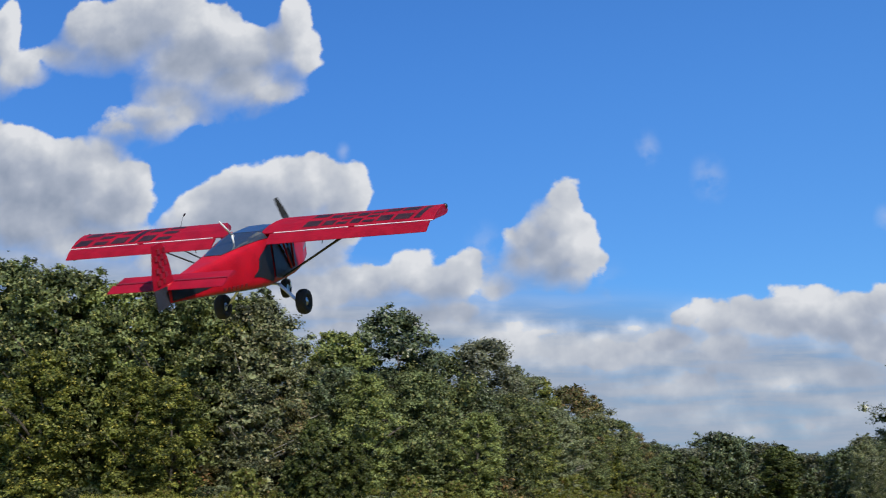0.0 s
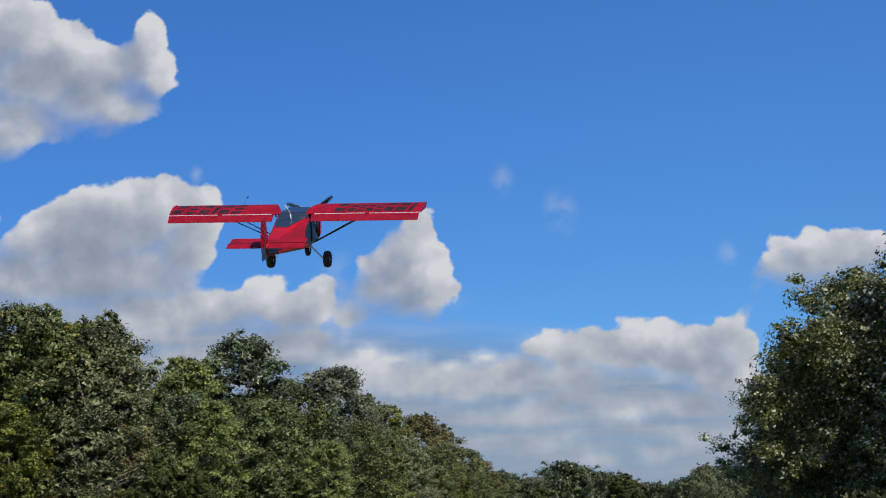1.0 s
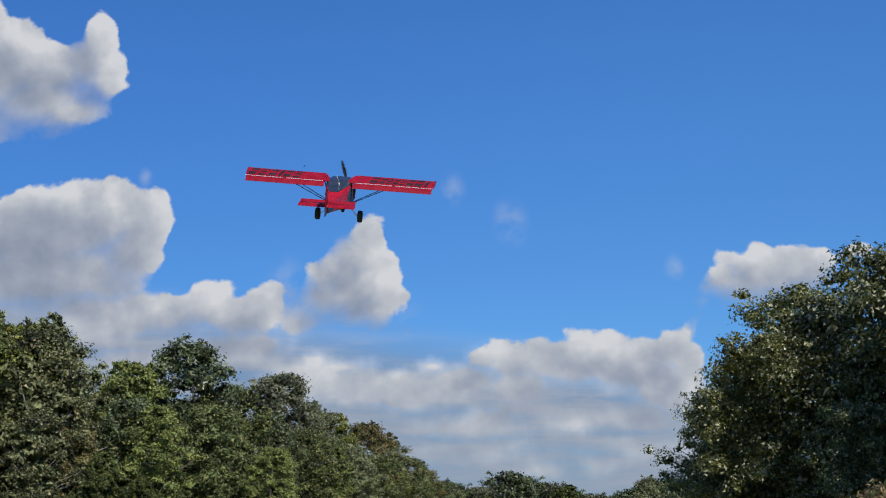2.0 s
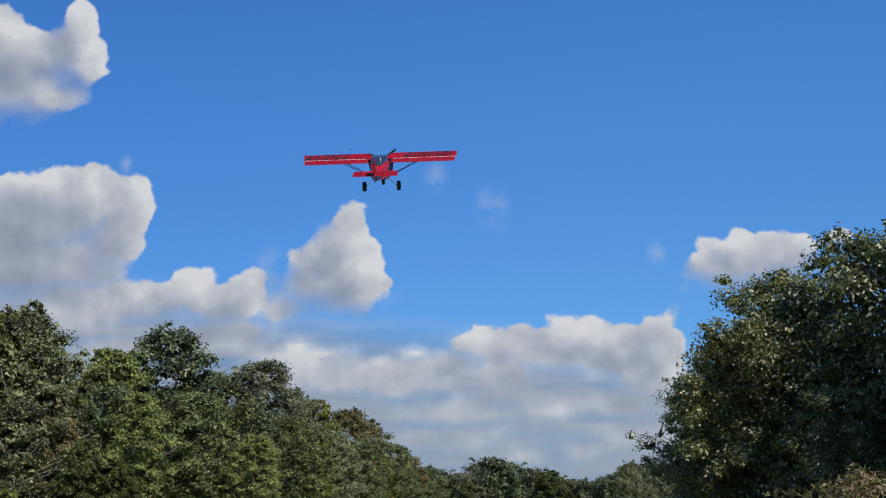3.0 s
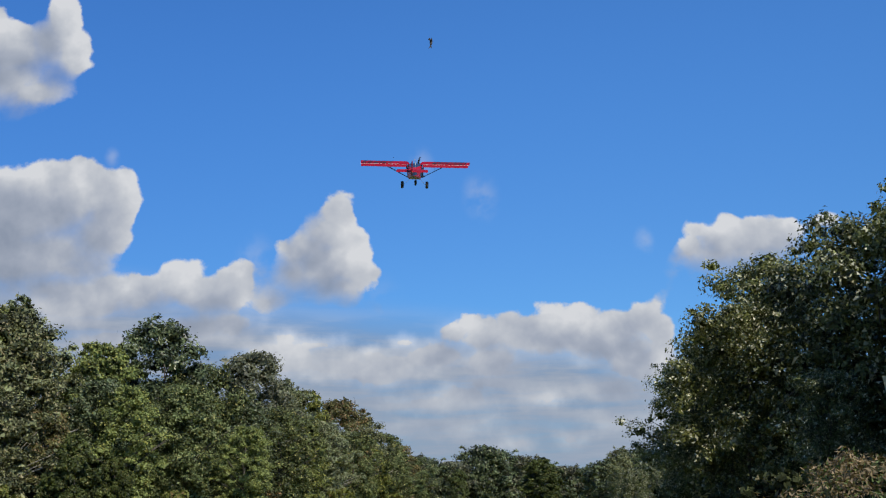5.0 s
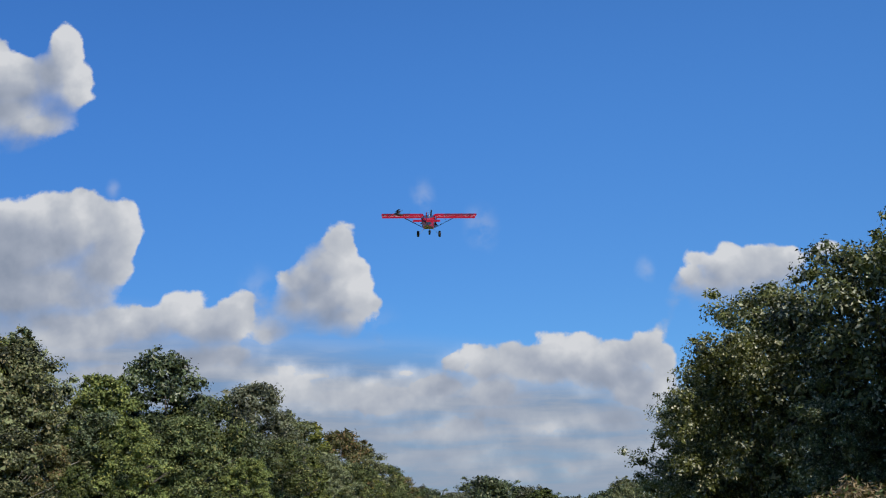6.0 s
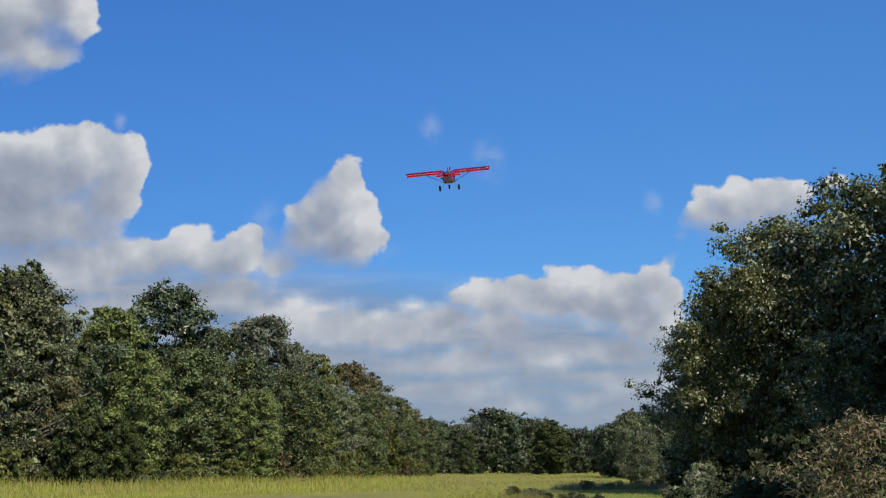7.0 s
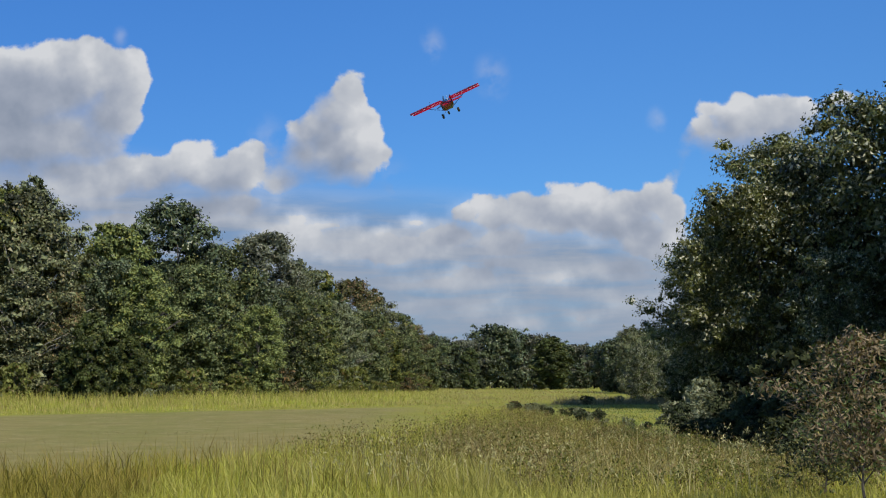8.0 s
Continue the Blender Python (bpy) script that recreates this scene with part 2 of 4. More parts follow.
def leafage(name, dark, light, odd, odd_share=0.08, through_light=0.15, clump=0.5, gloss=0.55):
    """Leaves: each its own tone, clumps and whole trees vary, light shines through. Dark clumps deepen crown shade."""
    m, n = material(name)
    own = n.node("ShaderNodeNewGeometry").outputs["Random Per Island"]
    at = n.node("ShaderNodeTexCoord").outputs["Object"]
    whole = n.node("ShaderNodeObjectInfo").outputs["Random"]
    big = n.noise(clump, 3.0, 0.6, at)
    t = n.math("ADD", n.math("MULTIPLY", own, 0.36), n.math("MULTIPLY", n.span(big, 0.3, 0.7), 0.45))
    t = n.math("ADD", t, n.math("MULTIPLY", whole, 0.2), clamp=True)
    # steepened, so that dark clumps paint shaded hollows into the crowns
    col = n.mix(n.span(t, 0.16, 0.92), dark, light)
    col = n.mix(n.math("GREATER_THAN", own, 1 - odd_share), col, odd)
    hue = n.node("ShaderNodeHueSaturation", {"Hue": n.math("MULTIPLY_ADD", whole, 0.025, 0.488), "Saturation": n.math("MULTIPLY_ADD", whole, -0.15, 1.12), "Value": 1.0, "Color": col}).outputs[0]
    d = n.node("ShaderNodeBsdfPrincipled", {"Base Color": hue, "Roughness": gloss, "Specular IOR Level": 0.28})
    lit = n.node("ShaderNodeBsdfTranslucent", {0: n.mix(1.0, hue, (1.0, 0.95, 0.45), "MULTIPLY")})
    n.node("ShaderNodeOutputMaterial", {0: n.node("ShaderNodeMixShader", {0: through_light, 1: d.outputs[0], 2: lit.outputs[0]}).outputs[0]})
    return m


def bark_material(name, colour):
    m, n = material(name)
    at = n.node("ShaderNodeTexCoord").outputs["Object"]
    ridges = n.noise(7.0, 5.0, 0.65, n.vec("MULTIPLY", at, (3, 3, 0.5)))
    col = n.mix(n.span(ridges, 0.3, 0.7), [c * 0.45 for c in colour], colour)
    b = n.node("ShaderNodeBsdfPrincipled", {"Base Color": col, "Roughness": 0.9})
    n.tree.links.new(n.node("ShaderNodeBump", {"Height": ridges, "Strength": 0.7, "Distance": 0.03}).outputs[0], b.inputs["Normal"])
    n.node("ShaderNodeOutputMaterial", {0: b.outputs[0]})
    return m


LEAF = {
    # trees' first tone is lowered to add the darkness of crown hollows
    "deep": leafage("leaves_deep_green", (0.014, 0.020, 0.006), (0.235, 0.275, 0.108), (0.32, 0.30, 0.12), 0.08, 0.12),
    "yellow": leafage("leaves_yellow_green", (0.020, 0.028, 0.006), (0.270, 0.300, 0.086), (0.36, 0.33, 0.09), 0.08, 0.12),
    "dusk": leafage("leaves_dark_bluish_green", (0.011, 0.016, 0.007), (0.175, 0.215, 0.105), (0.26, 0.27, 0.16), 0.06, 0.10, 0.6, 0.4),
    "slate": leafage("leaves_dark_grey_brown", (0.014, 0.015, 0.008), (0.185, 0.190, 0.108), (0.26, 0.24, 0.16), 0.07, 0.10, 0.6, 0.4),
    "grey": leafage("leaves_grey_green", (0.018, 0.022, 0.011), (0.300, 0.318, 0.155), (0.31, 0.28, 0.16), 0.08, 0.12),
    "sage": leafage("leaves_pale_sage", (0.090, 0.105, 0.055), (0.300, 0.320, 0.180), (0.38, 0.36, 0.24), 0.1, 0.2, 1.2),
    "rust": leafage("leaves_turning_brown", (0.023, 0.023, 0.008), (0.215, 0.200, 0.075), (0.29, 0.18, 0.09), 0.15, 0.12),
    # oak tones hold the grove's shade, the pale odd leaves its glints
    "oak": leafage("leaves_shade_tinted_oak", (0.012, 0.017, 0.006), (0.190, 0.215, 0.082), (0.48, 0.48, 0.34), 0.18, 0.22, 0.7, 0.30),
    # grey-green copy of the oak leaves, lightened for crowns in the sun
    "pale_oak": leafage("leaves_sun_tinted_oak", (0.032, 0.040, 0.014), (0.270, 0.288, 0.108), (0.46, 0.45, 0.30), 0.16, 0.25, 0.7, 0.34),
    # leaf tones kept near black in place of the shade over the thickets
    "thicket": leafage("leaves_shade_tinted_thicket", (0.012, 0.017, 0.007), (0.080, 0.095, 0.038), (0.15, 0.14, 0.08), 0.06, 0.15, 1.2, 0.9),
    "cedar": leafage("needles_cedar", (0.019, 0.025, 0.007), (0.110, 0.132, 0.036), (0.18, 0.17, 0.06), 0.06, 0.1, 0.9),
    "brown": leafage("leaves_dry_brown", (0.085, 0.055, 0.030), (0.370, 0.270, 0.160), (0.12, 0.16, 0.05), 0.22, 0.3, 2.5),
    "seed": leafage("pale_seed_heads", (0.34, 0.30, 0.13), (0.56, 0.49, 0.24), (0.30, 0.20, 0.10), 0.15, 0.3, 1.5),
    "dry": leafage("weeds_dry", (0.120, 0.095, 0.035), (0.310, 0.255, 0.100), (0.42, 0.36, 0.20), 0.08, 0.25, 1.5),
    "weed": leafage("weed_leaves", (0.085, 0.100, 0.022), (0.250, 0.255, 0.065), (0.26, 0.18, 0.08), 0.10, 0.3, 1.5),
}
BARK = bark_material("bark_grey_brown", (0.12, 0.10, 0.08))
BARK_PALE = bark_material("bark_pale", (0.36, 0.32, 0.27))


# ---- mesh helpers ----
def mesh_from(name, verts, faces, mat):
    me = bpy.data.meshes.new(name)
    me.from_pydata(verts, [], faces)
    me.materials.append(mat)
    me.update()
    return me


def part(name, bm, mat, parent=None, label="", smooth=False):
    """Links a bmesh as one mesh object under a thing or a part."""
    me = bpy.data.meshes.new(name)
    bmesh.ops.recalc_face_normals(bm, faces=bm.faces)
    for f in bm.faces:
        f.smooth = smooth
    bm.to_mesh(me)
    bm.free()
    me.materials.append(mat)
    ob = new(name, me)
    ob.parent = parent
    return tagged(ob, label)


def loft(rings, closed=True, caps=True, bm=None):
    """A skin over rings of points."""
    bm = bm or bmesh.new()
    rows = [[bm.verts.new(p) for p in r] for r in rings]
    k = len(rows[0])
    for a, b in zip(rows, rows[1:]):
        for i in range(k if closed else k - 1):
            bm.faces.new((a[i], a[(i + 1) % k], b[(i + 1) % k], b[i]))
    if caps and closed:
        bm.faces.new(rows[0][::-1])
        bm.faces.new(rows[-1])
    return bm


def tube(points, radii, sides=7, bm=None):
    """A round bar through points, thickness point by point."""
    rings = []
    pts = [Vector(p) for p in points]
    for i, p in enumerate(pts):
        d = (pts[min(i + 1, len(pts) - 1)] - pts[max(i - 1, 0)]).normalized()
        a = d.orthogonal().normalized()
        if abs(d.z) < 0.9:
            a = d.cross(Vector((0, 0, 1))).normalized()
        b = d.cross(a)
        r = radii[i] if isinstance(radii, (list, tuple)) else radii
        rings.append([p + a * r * math.cos(2 * math.pi * k / sides) + b * r * math.sin(2 * math.pi * k / sides) for k in range(sides)])
    return loft(rings, bm=bm)


def leaf_mesh(name, centres, normals, size, mat, rng, long=1.5):
    """Small three-cornered leaves at the centres, turned at random about their normals."""
    k = len(centres)
    r = rng.normal(size=(k, 3))
    a = np.cross(normals, r)
    a /= np.linalg.norm(a, axis=1)[:, None] + 1e-9
    b = np.cross(normals, a)
    s = np.reshape(size, (-1, 1)) * rng.uniform(0.55, 1.3, (k, 1))
    v = np.empty((k, 3, 3))
    v[:, 0] = centres - a * s * 0.55 * long
    v[:, 1] = centres + b * s * 0.62 + a * s * 0.25
    v[:, 2] = centres - b * s * 0.55 + a * s * 0.5 * long
    me = bpy.data.meshes.new(name)
    me.vertices.add(3 * k)
    me.vertices.foreach_set("co", v.reshape(-1))
    me.loops.add(3 * k)
    me.loops.foreach_set("vertex_index", np.arange(3 * k, dtype=np.int32))
    me.polygons.add(k)
    me.polygons.foreach_set("loop_start", np.arange(0, 3 * k, 3, dtype=np.int32))
    me.materials.append(mat)
    me.update(calc_edges=True)
    me.validate()
    return me


def crown_points(rng, height, radius, base, puffs, leaves, top=0.58, rough=0.3, lump=1.0, core=2.6):
    """Leaf places on the outsides of many puffs that fill a crown's uneven envelope."""
    cs, rs = [], []
    for i in range(puffs):
        h = (i + rng.uniform(0, 1)) / puffs
        z = base + (height - base) * h
        # broad below the middle, narrowing to the top
        wide = radius * min(1.0, 0.62 + 0.9 * h) * math.sqrt(max(0.0, 1 - max(0.0, (h - top) / (1 - top)) ** 2))
        ang = i * 2.39996 + rng.uniform(-0.5, 0.5)
        out = wide * math.sqrt(rng.uniform(0.12, 1.0)) * rng.uniform(1 - rough, 1 + rough * 0.6)
        r = radius * lump * rng.uniform(0.18, 0.40) * (1 - 0.25 * h)
        cs.append((out * math.cos(ang), out * math.sin(ang), min(z, height - r * 0.8)))
        rs.append(r)
    # smaller sprays on the outside break the outline
    for i in range(int(puffs * 0.9)):
        j = int(rng.integers(0, puffs))
        d = rng.normal(size=3) + np.array((cs[j][0], cs[j][1], 0.3 * radius)) / radius
        d /= np.linalg.norm(d)
        cs.append(tuple(np.array(cs[j]) + d * rs[j] * rng.uniform(0.8, 1.4)))
        rs.append(rs[j] * rng.uniform(0.22, 0.5))
    cs, rs = np.array(cs), np.array(rs)
    pick = rng.choice(len(rs), leaves, p=rs ** 2 / (rs ** 2).sum())
    d = rng.normal(size=(leaves, 3))
    d /= np.linalg.norm(d, axis=1)[:, None]
    d[:, 2] = np.where(d[:, 2] < -0.25, -d[:, 2], d[:, 2])
    # uneven, twiggy surface
    swell = rng.uniform(0.62, 1.12, leaves) + 0.16 * np.sin(d[:, 0] * 9 + cs[pick, 0] * 3) * np.sin(d[:, 1] * 8 + cs[pick, 2] * 2)
    stray = rng.random(leaves) < 0.05
    swell = np.where(stray, swell + rng.uniform(0.05, 0.4, leaves), swell)
    # larger sprays deep inside close the crown
    deep = rng.random(leaves) < 0.15
    swell = np.where(deep, rng.uniform(0.0, 0.5, leaves), swell)
    p = cs[pick] + d * (rs[pick] * swell)[:, None] * (1, 1, 0.85)
    nrm = d + rng.normal(size=(leaves, 3)) * 0.62 + (0, 0, 0.2)
    nrm /= np.linalg.norm(nrm, axis=1)[:, None]
    keep = p[:, 2] > 0.1
    return p[keep], nrm[keep], np.where(deep, core, 1.0)[keep], cs, rs


def make_tree(kind, label, category, mat, bark, height, radius, base, puffs, leaves, size, seed, limbs=9, top=0.58, rough=0.3, thick=1.0, split=False, lump=1.0, core=2.6, long=1.5):
    """A tree at the origin: tapered trunk with limbs, and a crown of single leaves."""
    rng = np.random.default_rng(seed)
    root = new(kind)
    tagged(root, label, category)
    p, nrm, big, cs, rs = crown_points(rng, height, radius, base, puffs, leaves, top, rough, lump, core)
    crown = new("crown", leaf_mesh("crown", p, nrm, size * (big if height > 4 else 1.0 + 0 * big), mat, rng, long))
    crown.parent = root
    bm = bmesh.new()
    t = (height * 0.012 + 0.03) * thick
    bend = [(rng.normal() * 0.02 * height * h, rng.normal() * 0.02 * height * h, h * height * 0.8) for h in np.linspace(0, 1, 8)]
    bend[0] = (0, 0, -0.25)
    tube(bend, [t * 1.5] + [t * (1 - 0.11 * i) for i in range(1, 8)], 8, bm)
    far = np.argsort(-np.hypot(cs[:, 0], cs[:, 1]))[: limbs * 2]
    for i in far[:limbs]:
        c = cs[i]
        z0 = max(height * 0.12, c[2] * 0.55)
        mid = (c[0] * 0.5, c[1] * 0.5, (z0 + c[2]) / 2 + 0.1 * radius)
        one = bmesh.new() if split else bm
        tube([(0, 0, z0), mid, tuple(c)], [t * 0.5, t * 0.3, t * 0.1], 5, one)
        if split:
            part("branch", one, bark, root, smooth=True)
    part("trunk", bm, bark, root, smooth=True)
    return root


def put(thing, x, y, turn=0.0, scale=1.0, tall=1.0, z=0.0, label=""):
    ob = copy_thing(thing, pose(x, y, z, 0, 0, turn) @ Matrix.Diagonal((scale, scale, scale * tall, 1)))
    return tagged(ob, label)


def discard(thing):
    """Takes a finished pattern tree out again once its copies stand."""
    for o in (*thing.children_recursive, thing):
        bpy.data.objects.remove(o)


# ---- ground ----
def ground_material():
    m, n = material("meadow_ground")
    at = n.node("ShaderNodeTexCoord").outputs["Object"]
    big, mid, fine = n.noise(0.05, 4.0, 0.6, at), n.noise(0.6, 5.0, 0.65, at), n.noise(9.0, 5.0, 0.7, at)
    col = n.mix(n.span(big, 0.35, 0.65), (0.25, 0.27, 0.025), (0.35, 0.34, 0.040))
    col = n.mix(n.span(mid, 0.35, 0.7, 0, 0.7), col, (0.31, 0.26, 0.085))
    col = n.mix(n.span(fine, 0.4, 0.7, 0, 0.6), col, (0.070, 0.080, 0.018))
    # mown, browner airstrip: between two lines over the plan
    s = n.node("ShaderNodeSeparateXYZ", {0: n.vec("MULTIPLY_ADD", n.vec("SUBTRACT", n.noise(0.25, 4.0, 0.6, at, True), (0.5, 0.5, 0.5)), (5, 5, 0), at)})
    x, y = s.outputs[0], s.outputs[1]
    far_edge = n.math("SUBTRACT", n.math("MULTIPLY_ADD", x, 1.12, 81.0), y)
    near_edge = n.math("SUBTRACT", y, n.math("MULTIPLY_ADD", x, 3.3, 40.0))
    strip = n.math("MULTIPLY", n.span(far_edge, -1.0, 2.5), n.span(near_edge, -4.0, 8.0))
    strip = n.math("MULTIPLY", strip, n.span(x, 0.5, -4.5))
    mown = n.mix(n.span(mid, 0.3, 0.7), (0.225, 0.190, 0.062), (0.285, 0.238, 0.084))
    mown = n.mix(n.span(n.noise(0.12, 5.0, 0.7, n.vec("MULTIPLY", at, (1.0, 0.5, 1.0))), 0.44, 0.60, 0.0, 0.45), mown, (0.185, 0.190, 0.045))
    mown = n.mix(n.span(n.noise(0.9, 5.0, 0.7, at), 0.52, 0.68, 0.0, 0.75), mown, (0.35, 0.28, 0.13))
    mown = n.mix(n.span(fine, 0.45, 0.65, 0, 0.22), mown, (0.12, 0.13, 0.04))
    col = n.mix(strip, col, mown)
    b = n.node("ShaderNodeBsdfPrincipled", {"Base Color": col, "Roughness": 0.95, "Specular IOR Level": 0.1})
    bump = n.node("ShaderNodeBump", {"Height": n.math("ADD", fine, mid), "Strength": 0.5, "Distance": 0.06})
    n.tree.links.new(bump.outputs[0], b.inputs["Normal"])
    n.node("ShaderNodeOutputMaterial", {0: b.outputs[0]})
    return m


def level(x, y):
    """Height of the ground: a nearly flat meadow with soft swells."""
    d = math.hypot(x, y)
    return 0.10 * noise.noise((x * 0.05, y * 0.05, 0.3)) * min(1.0, d / 12) + 0.05 * noise.noise((x * 0.21, y * 0.21, 1.3)) * min(1.0, d / 12)


def make_ground():
    xs = sorted({-3000, -1500, -700, -400, -200, *range(-150, 151, 4), 200, 400, 700, 1500, 3000})
    ys = sorted({-3000, -1500, -700, -300, -120, -60, *range(-30, 301, 4), 350, 420, 520, 700, 1100, 2000, 3000})
    verts = [(x, y, level(x, y) if abs(x) <= 150 and -30 <= y <= 300 else 0.0) for y in ys for x in xs]
    w = len(xs)
    faces = [(j * w + i, j * w + i + 1, (j + 1) * w + i + 1, (j + 1) * w + i) for j in range(len(ys) - 1) for i in range(w - 1)]
    me = mesh_from("ground", verts, faces, ground_material())
    me.polygons.foreach_set("use_smooth", [True] * len(me.polygons))
    tagged(new("ground", me), "yellow-green autumn meadow with a mown airstrip", "ground", kind="structure")


make_ground()


# ---- trees ----
PATTERN = {
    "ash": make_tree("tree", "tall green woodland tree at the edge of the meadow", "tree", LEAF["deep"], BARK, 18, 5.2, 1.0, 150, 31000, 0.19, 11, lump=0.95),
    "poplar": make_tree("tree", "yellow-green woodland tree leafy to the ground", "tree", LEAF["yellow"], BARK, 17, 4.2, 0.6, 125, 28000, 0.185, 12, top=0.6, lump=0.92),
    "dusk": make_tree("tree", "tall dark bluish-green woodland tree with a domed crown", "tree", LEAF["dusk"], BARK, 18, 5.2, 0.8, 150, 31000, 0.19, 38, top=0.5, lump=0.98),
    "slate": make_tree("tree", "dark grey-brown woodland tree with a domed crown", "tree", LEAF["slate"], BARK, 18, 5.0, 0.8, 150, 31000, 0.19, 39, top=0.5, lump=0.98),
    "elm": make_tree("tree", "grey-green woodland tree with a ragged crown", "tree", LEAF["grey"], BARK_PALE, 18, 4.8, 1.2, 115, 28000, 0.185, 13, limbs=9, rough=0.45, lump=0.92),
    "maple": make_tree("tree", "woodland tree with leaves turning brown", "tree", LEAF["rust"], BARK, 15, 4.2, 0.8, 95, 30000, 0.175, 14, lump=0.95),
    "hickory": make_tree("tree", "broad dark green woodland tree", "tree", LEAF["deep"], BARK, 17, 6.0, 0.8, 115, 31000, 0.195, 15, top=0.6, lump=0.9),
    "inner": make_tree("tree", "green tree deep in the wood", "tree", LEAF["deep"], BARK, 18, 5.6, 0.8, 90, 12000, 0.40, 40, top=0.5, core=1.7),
    "oak": make_tree("oak_tree", "large oak with a dense crown, shade put into its dark green", "tree", LEAF["oak"], BARK, 17, 6.5, 0.5, 135, 52000, 0.155, 16, limbs=4, top=0.62, rough=0.45, lump=0.95, core=2.2),
    "oak_b": make_tree("oak_tree", "large oak with a full rounded crown, shade put into its dark green", "tree", LEAF["oak"], BARK, 16, 5.6, 0.5, 120, 46000, 0.15, 17, limbs=3, top=0.55, rough=0.5, lump=0.95, core=2.2),
    "oak_pale": make_tree("oak_tree", "large grey-green oak with sunlight put into its pale leaves", "tree", LEAF["pale_oak"], BARK, 16, 5.8, 0.5, 120, 48000, 0.15, 34, limbs=3, top=0.55, rough=0.5, lump=0.95, core=2.2),
    "oak_shade_caster": make_tree("oak_tree", "unseen oak added to shade the grove and brush", "tree", LEAF["oak"], BARK, 16, 5.8, 0.5, 110, 13000, 0.42, 41, limbs=14, top=0.55),
    "thicket": make_tree("shrub", "thicket with shade put into its dark leaf colour", "shrub", LEAF["thicket"], BARK, 3.0, 1.7, 0.1, 30, 1600, 0.25, 35, limbs=5),
    # takes the dusk leaves, whose dark colour supplies the far trees' shadow
    "edge": make_tree("tree", "rounded tree at the far end of the airstrip, shade put into its dark green", "tree", LEAF["dusk"], BARK, 11, 5.4, 0.3, 90, 12000, 0.29, 36, top=0.42, lump=0.9, core=1.8),
    "edge_b": make_tree("tree", "low spreading tree at the far end of the airstrip", "tree", LEAF["slate"], BARK, 11, 6.0, 0.3, 90, 12000, 0.29, 37, top=0.35, rough=0.4, lump=0.9, core=1.8),
    "shrub": make_tree("shrub", "dense green shrub under the trees", "shrub", LEAF["weed"], BARK, 3.0, 1.6, 0.1, 30, 1500, 0.22, 18, limbs=5),
    "sage": make_tree("shrub", "soft pale grey-green bush at the foot of the grove", "shrub", LEAF["sage"], BARK_PALE, 3.0, 1.7, 0.1, 45, 2000, 0.18, 42, limbs=8, rough=0.5, lump=0.8),
    "brush": make_tree("shrub", "reddish brown brush at the wood's edge", "shrub", LEAF["rust"], BARK, 3.0, 1.7, 0.1, 28, 1700, 0.22, 19, limbs=6, rough=0.5),
    "cedar": make_tree("cedar_tree", "dark green cedar with foliage to the ground", "tree", LEAF["cedar"], BARK, 7.0, 2.0, 0.1, 90, 20000, 0.13, 20, top=0.1, rough=0.15, lump=0.8),
}

# The wood along the airstrip: kind, plan x, y, height wanted, turn.
TALL = [
    ("ash", -56, 100, 20.5, 10), ("ash", -50, 99, 19.5, 40), ("poplar", -45, 101, 18.6, 200), ("ash", -40.5, 102, 18.6, 95), ("poplar", -37, 104, 17.5, 0), ("elm", -34.0, 103, 17, 77),
    ("elm", -41, 108, 18.6, 20), ("elm", -36.8, 112, 18.9, 130), ("poplar", -31.0, 117, 16.2, 60), ("dusk", -26.6, 123, 18.8, 160), ("ash", -22.8, 126, 15.0, 20),
    ("slate", -19.6, 139, 17.8, 210), ("elm", -17.0, 144, 14.8, 33), ("poplar", -15.6, 156, 15.2, 120), ("maple", -12.2, 172, 15.2, 10), ("elm", -9.5, 178, 13.4, 70),
    ("hickory", -7.6, 192, 11.8, 290), ("maple", -5.4, 205, 10.6, 140), ("ash", -3.6, 222, 9.4, 30),
]
# nearer and lower, in front of those
LOWER = [
    ("poplar", -48, 93, 12, 15), ("poplar", -42, 97, 11, 140), ("poplar", -38.0, 95, 10, 250), ("elm", -33.6, 101, 12, 30), ("maple", -31.2, 103, 9.0, 200), ("dusk", -28.6, 110, 12.0, 300),
    ("poplar", -26.0, 109, 11.5, 120), ("ash", -22.6, 118, 12.4, 222), ("poplar", -17.2, 118, 8.6, 40), ("dusk", -18.6, 128, 11.5, 20), ("hickory", -15.6, 131, 11.0, 110),
    ("poplar", -14.4, 142, 10.0, 10), ("elm", -12.2, 152, 10.8, 66), ("ash", -10.0, 163, 10.5, 170), ("poplar", -8.0, 176, 9.0, 260), ("hickory", -6.0, 190, 8.4, 12),
]
# behind, to close the wood
INNER = [
    ("inner", -62, 110, 19, 5), ("inner", -54, 112, 18.5, 60), ("inner", -47, 116, 18, 150), ("inner", -33, 126, 15.5, 10), ("inner", -28, 136, 14.5, 280), ("inner", -22, 150, 13.5, 99), ("inner", -15.5, 172, 11.5, 190),
]
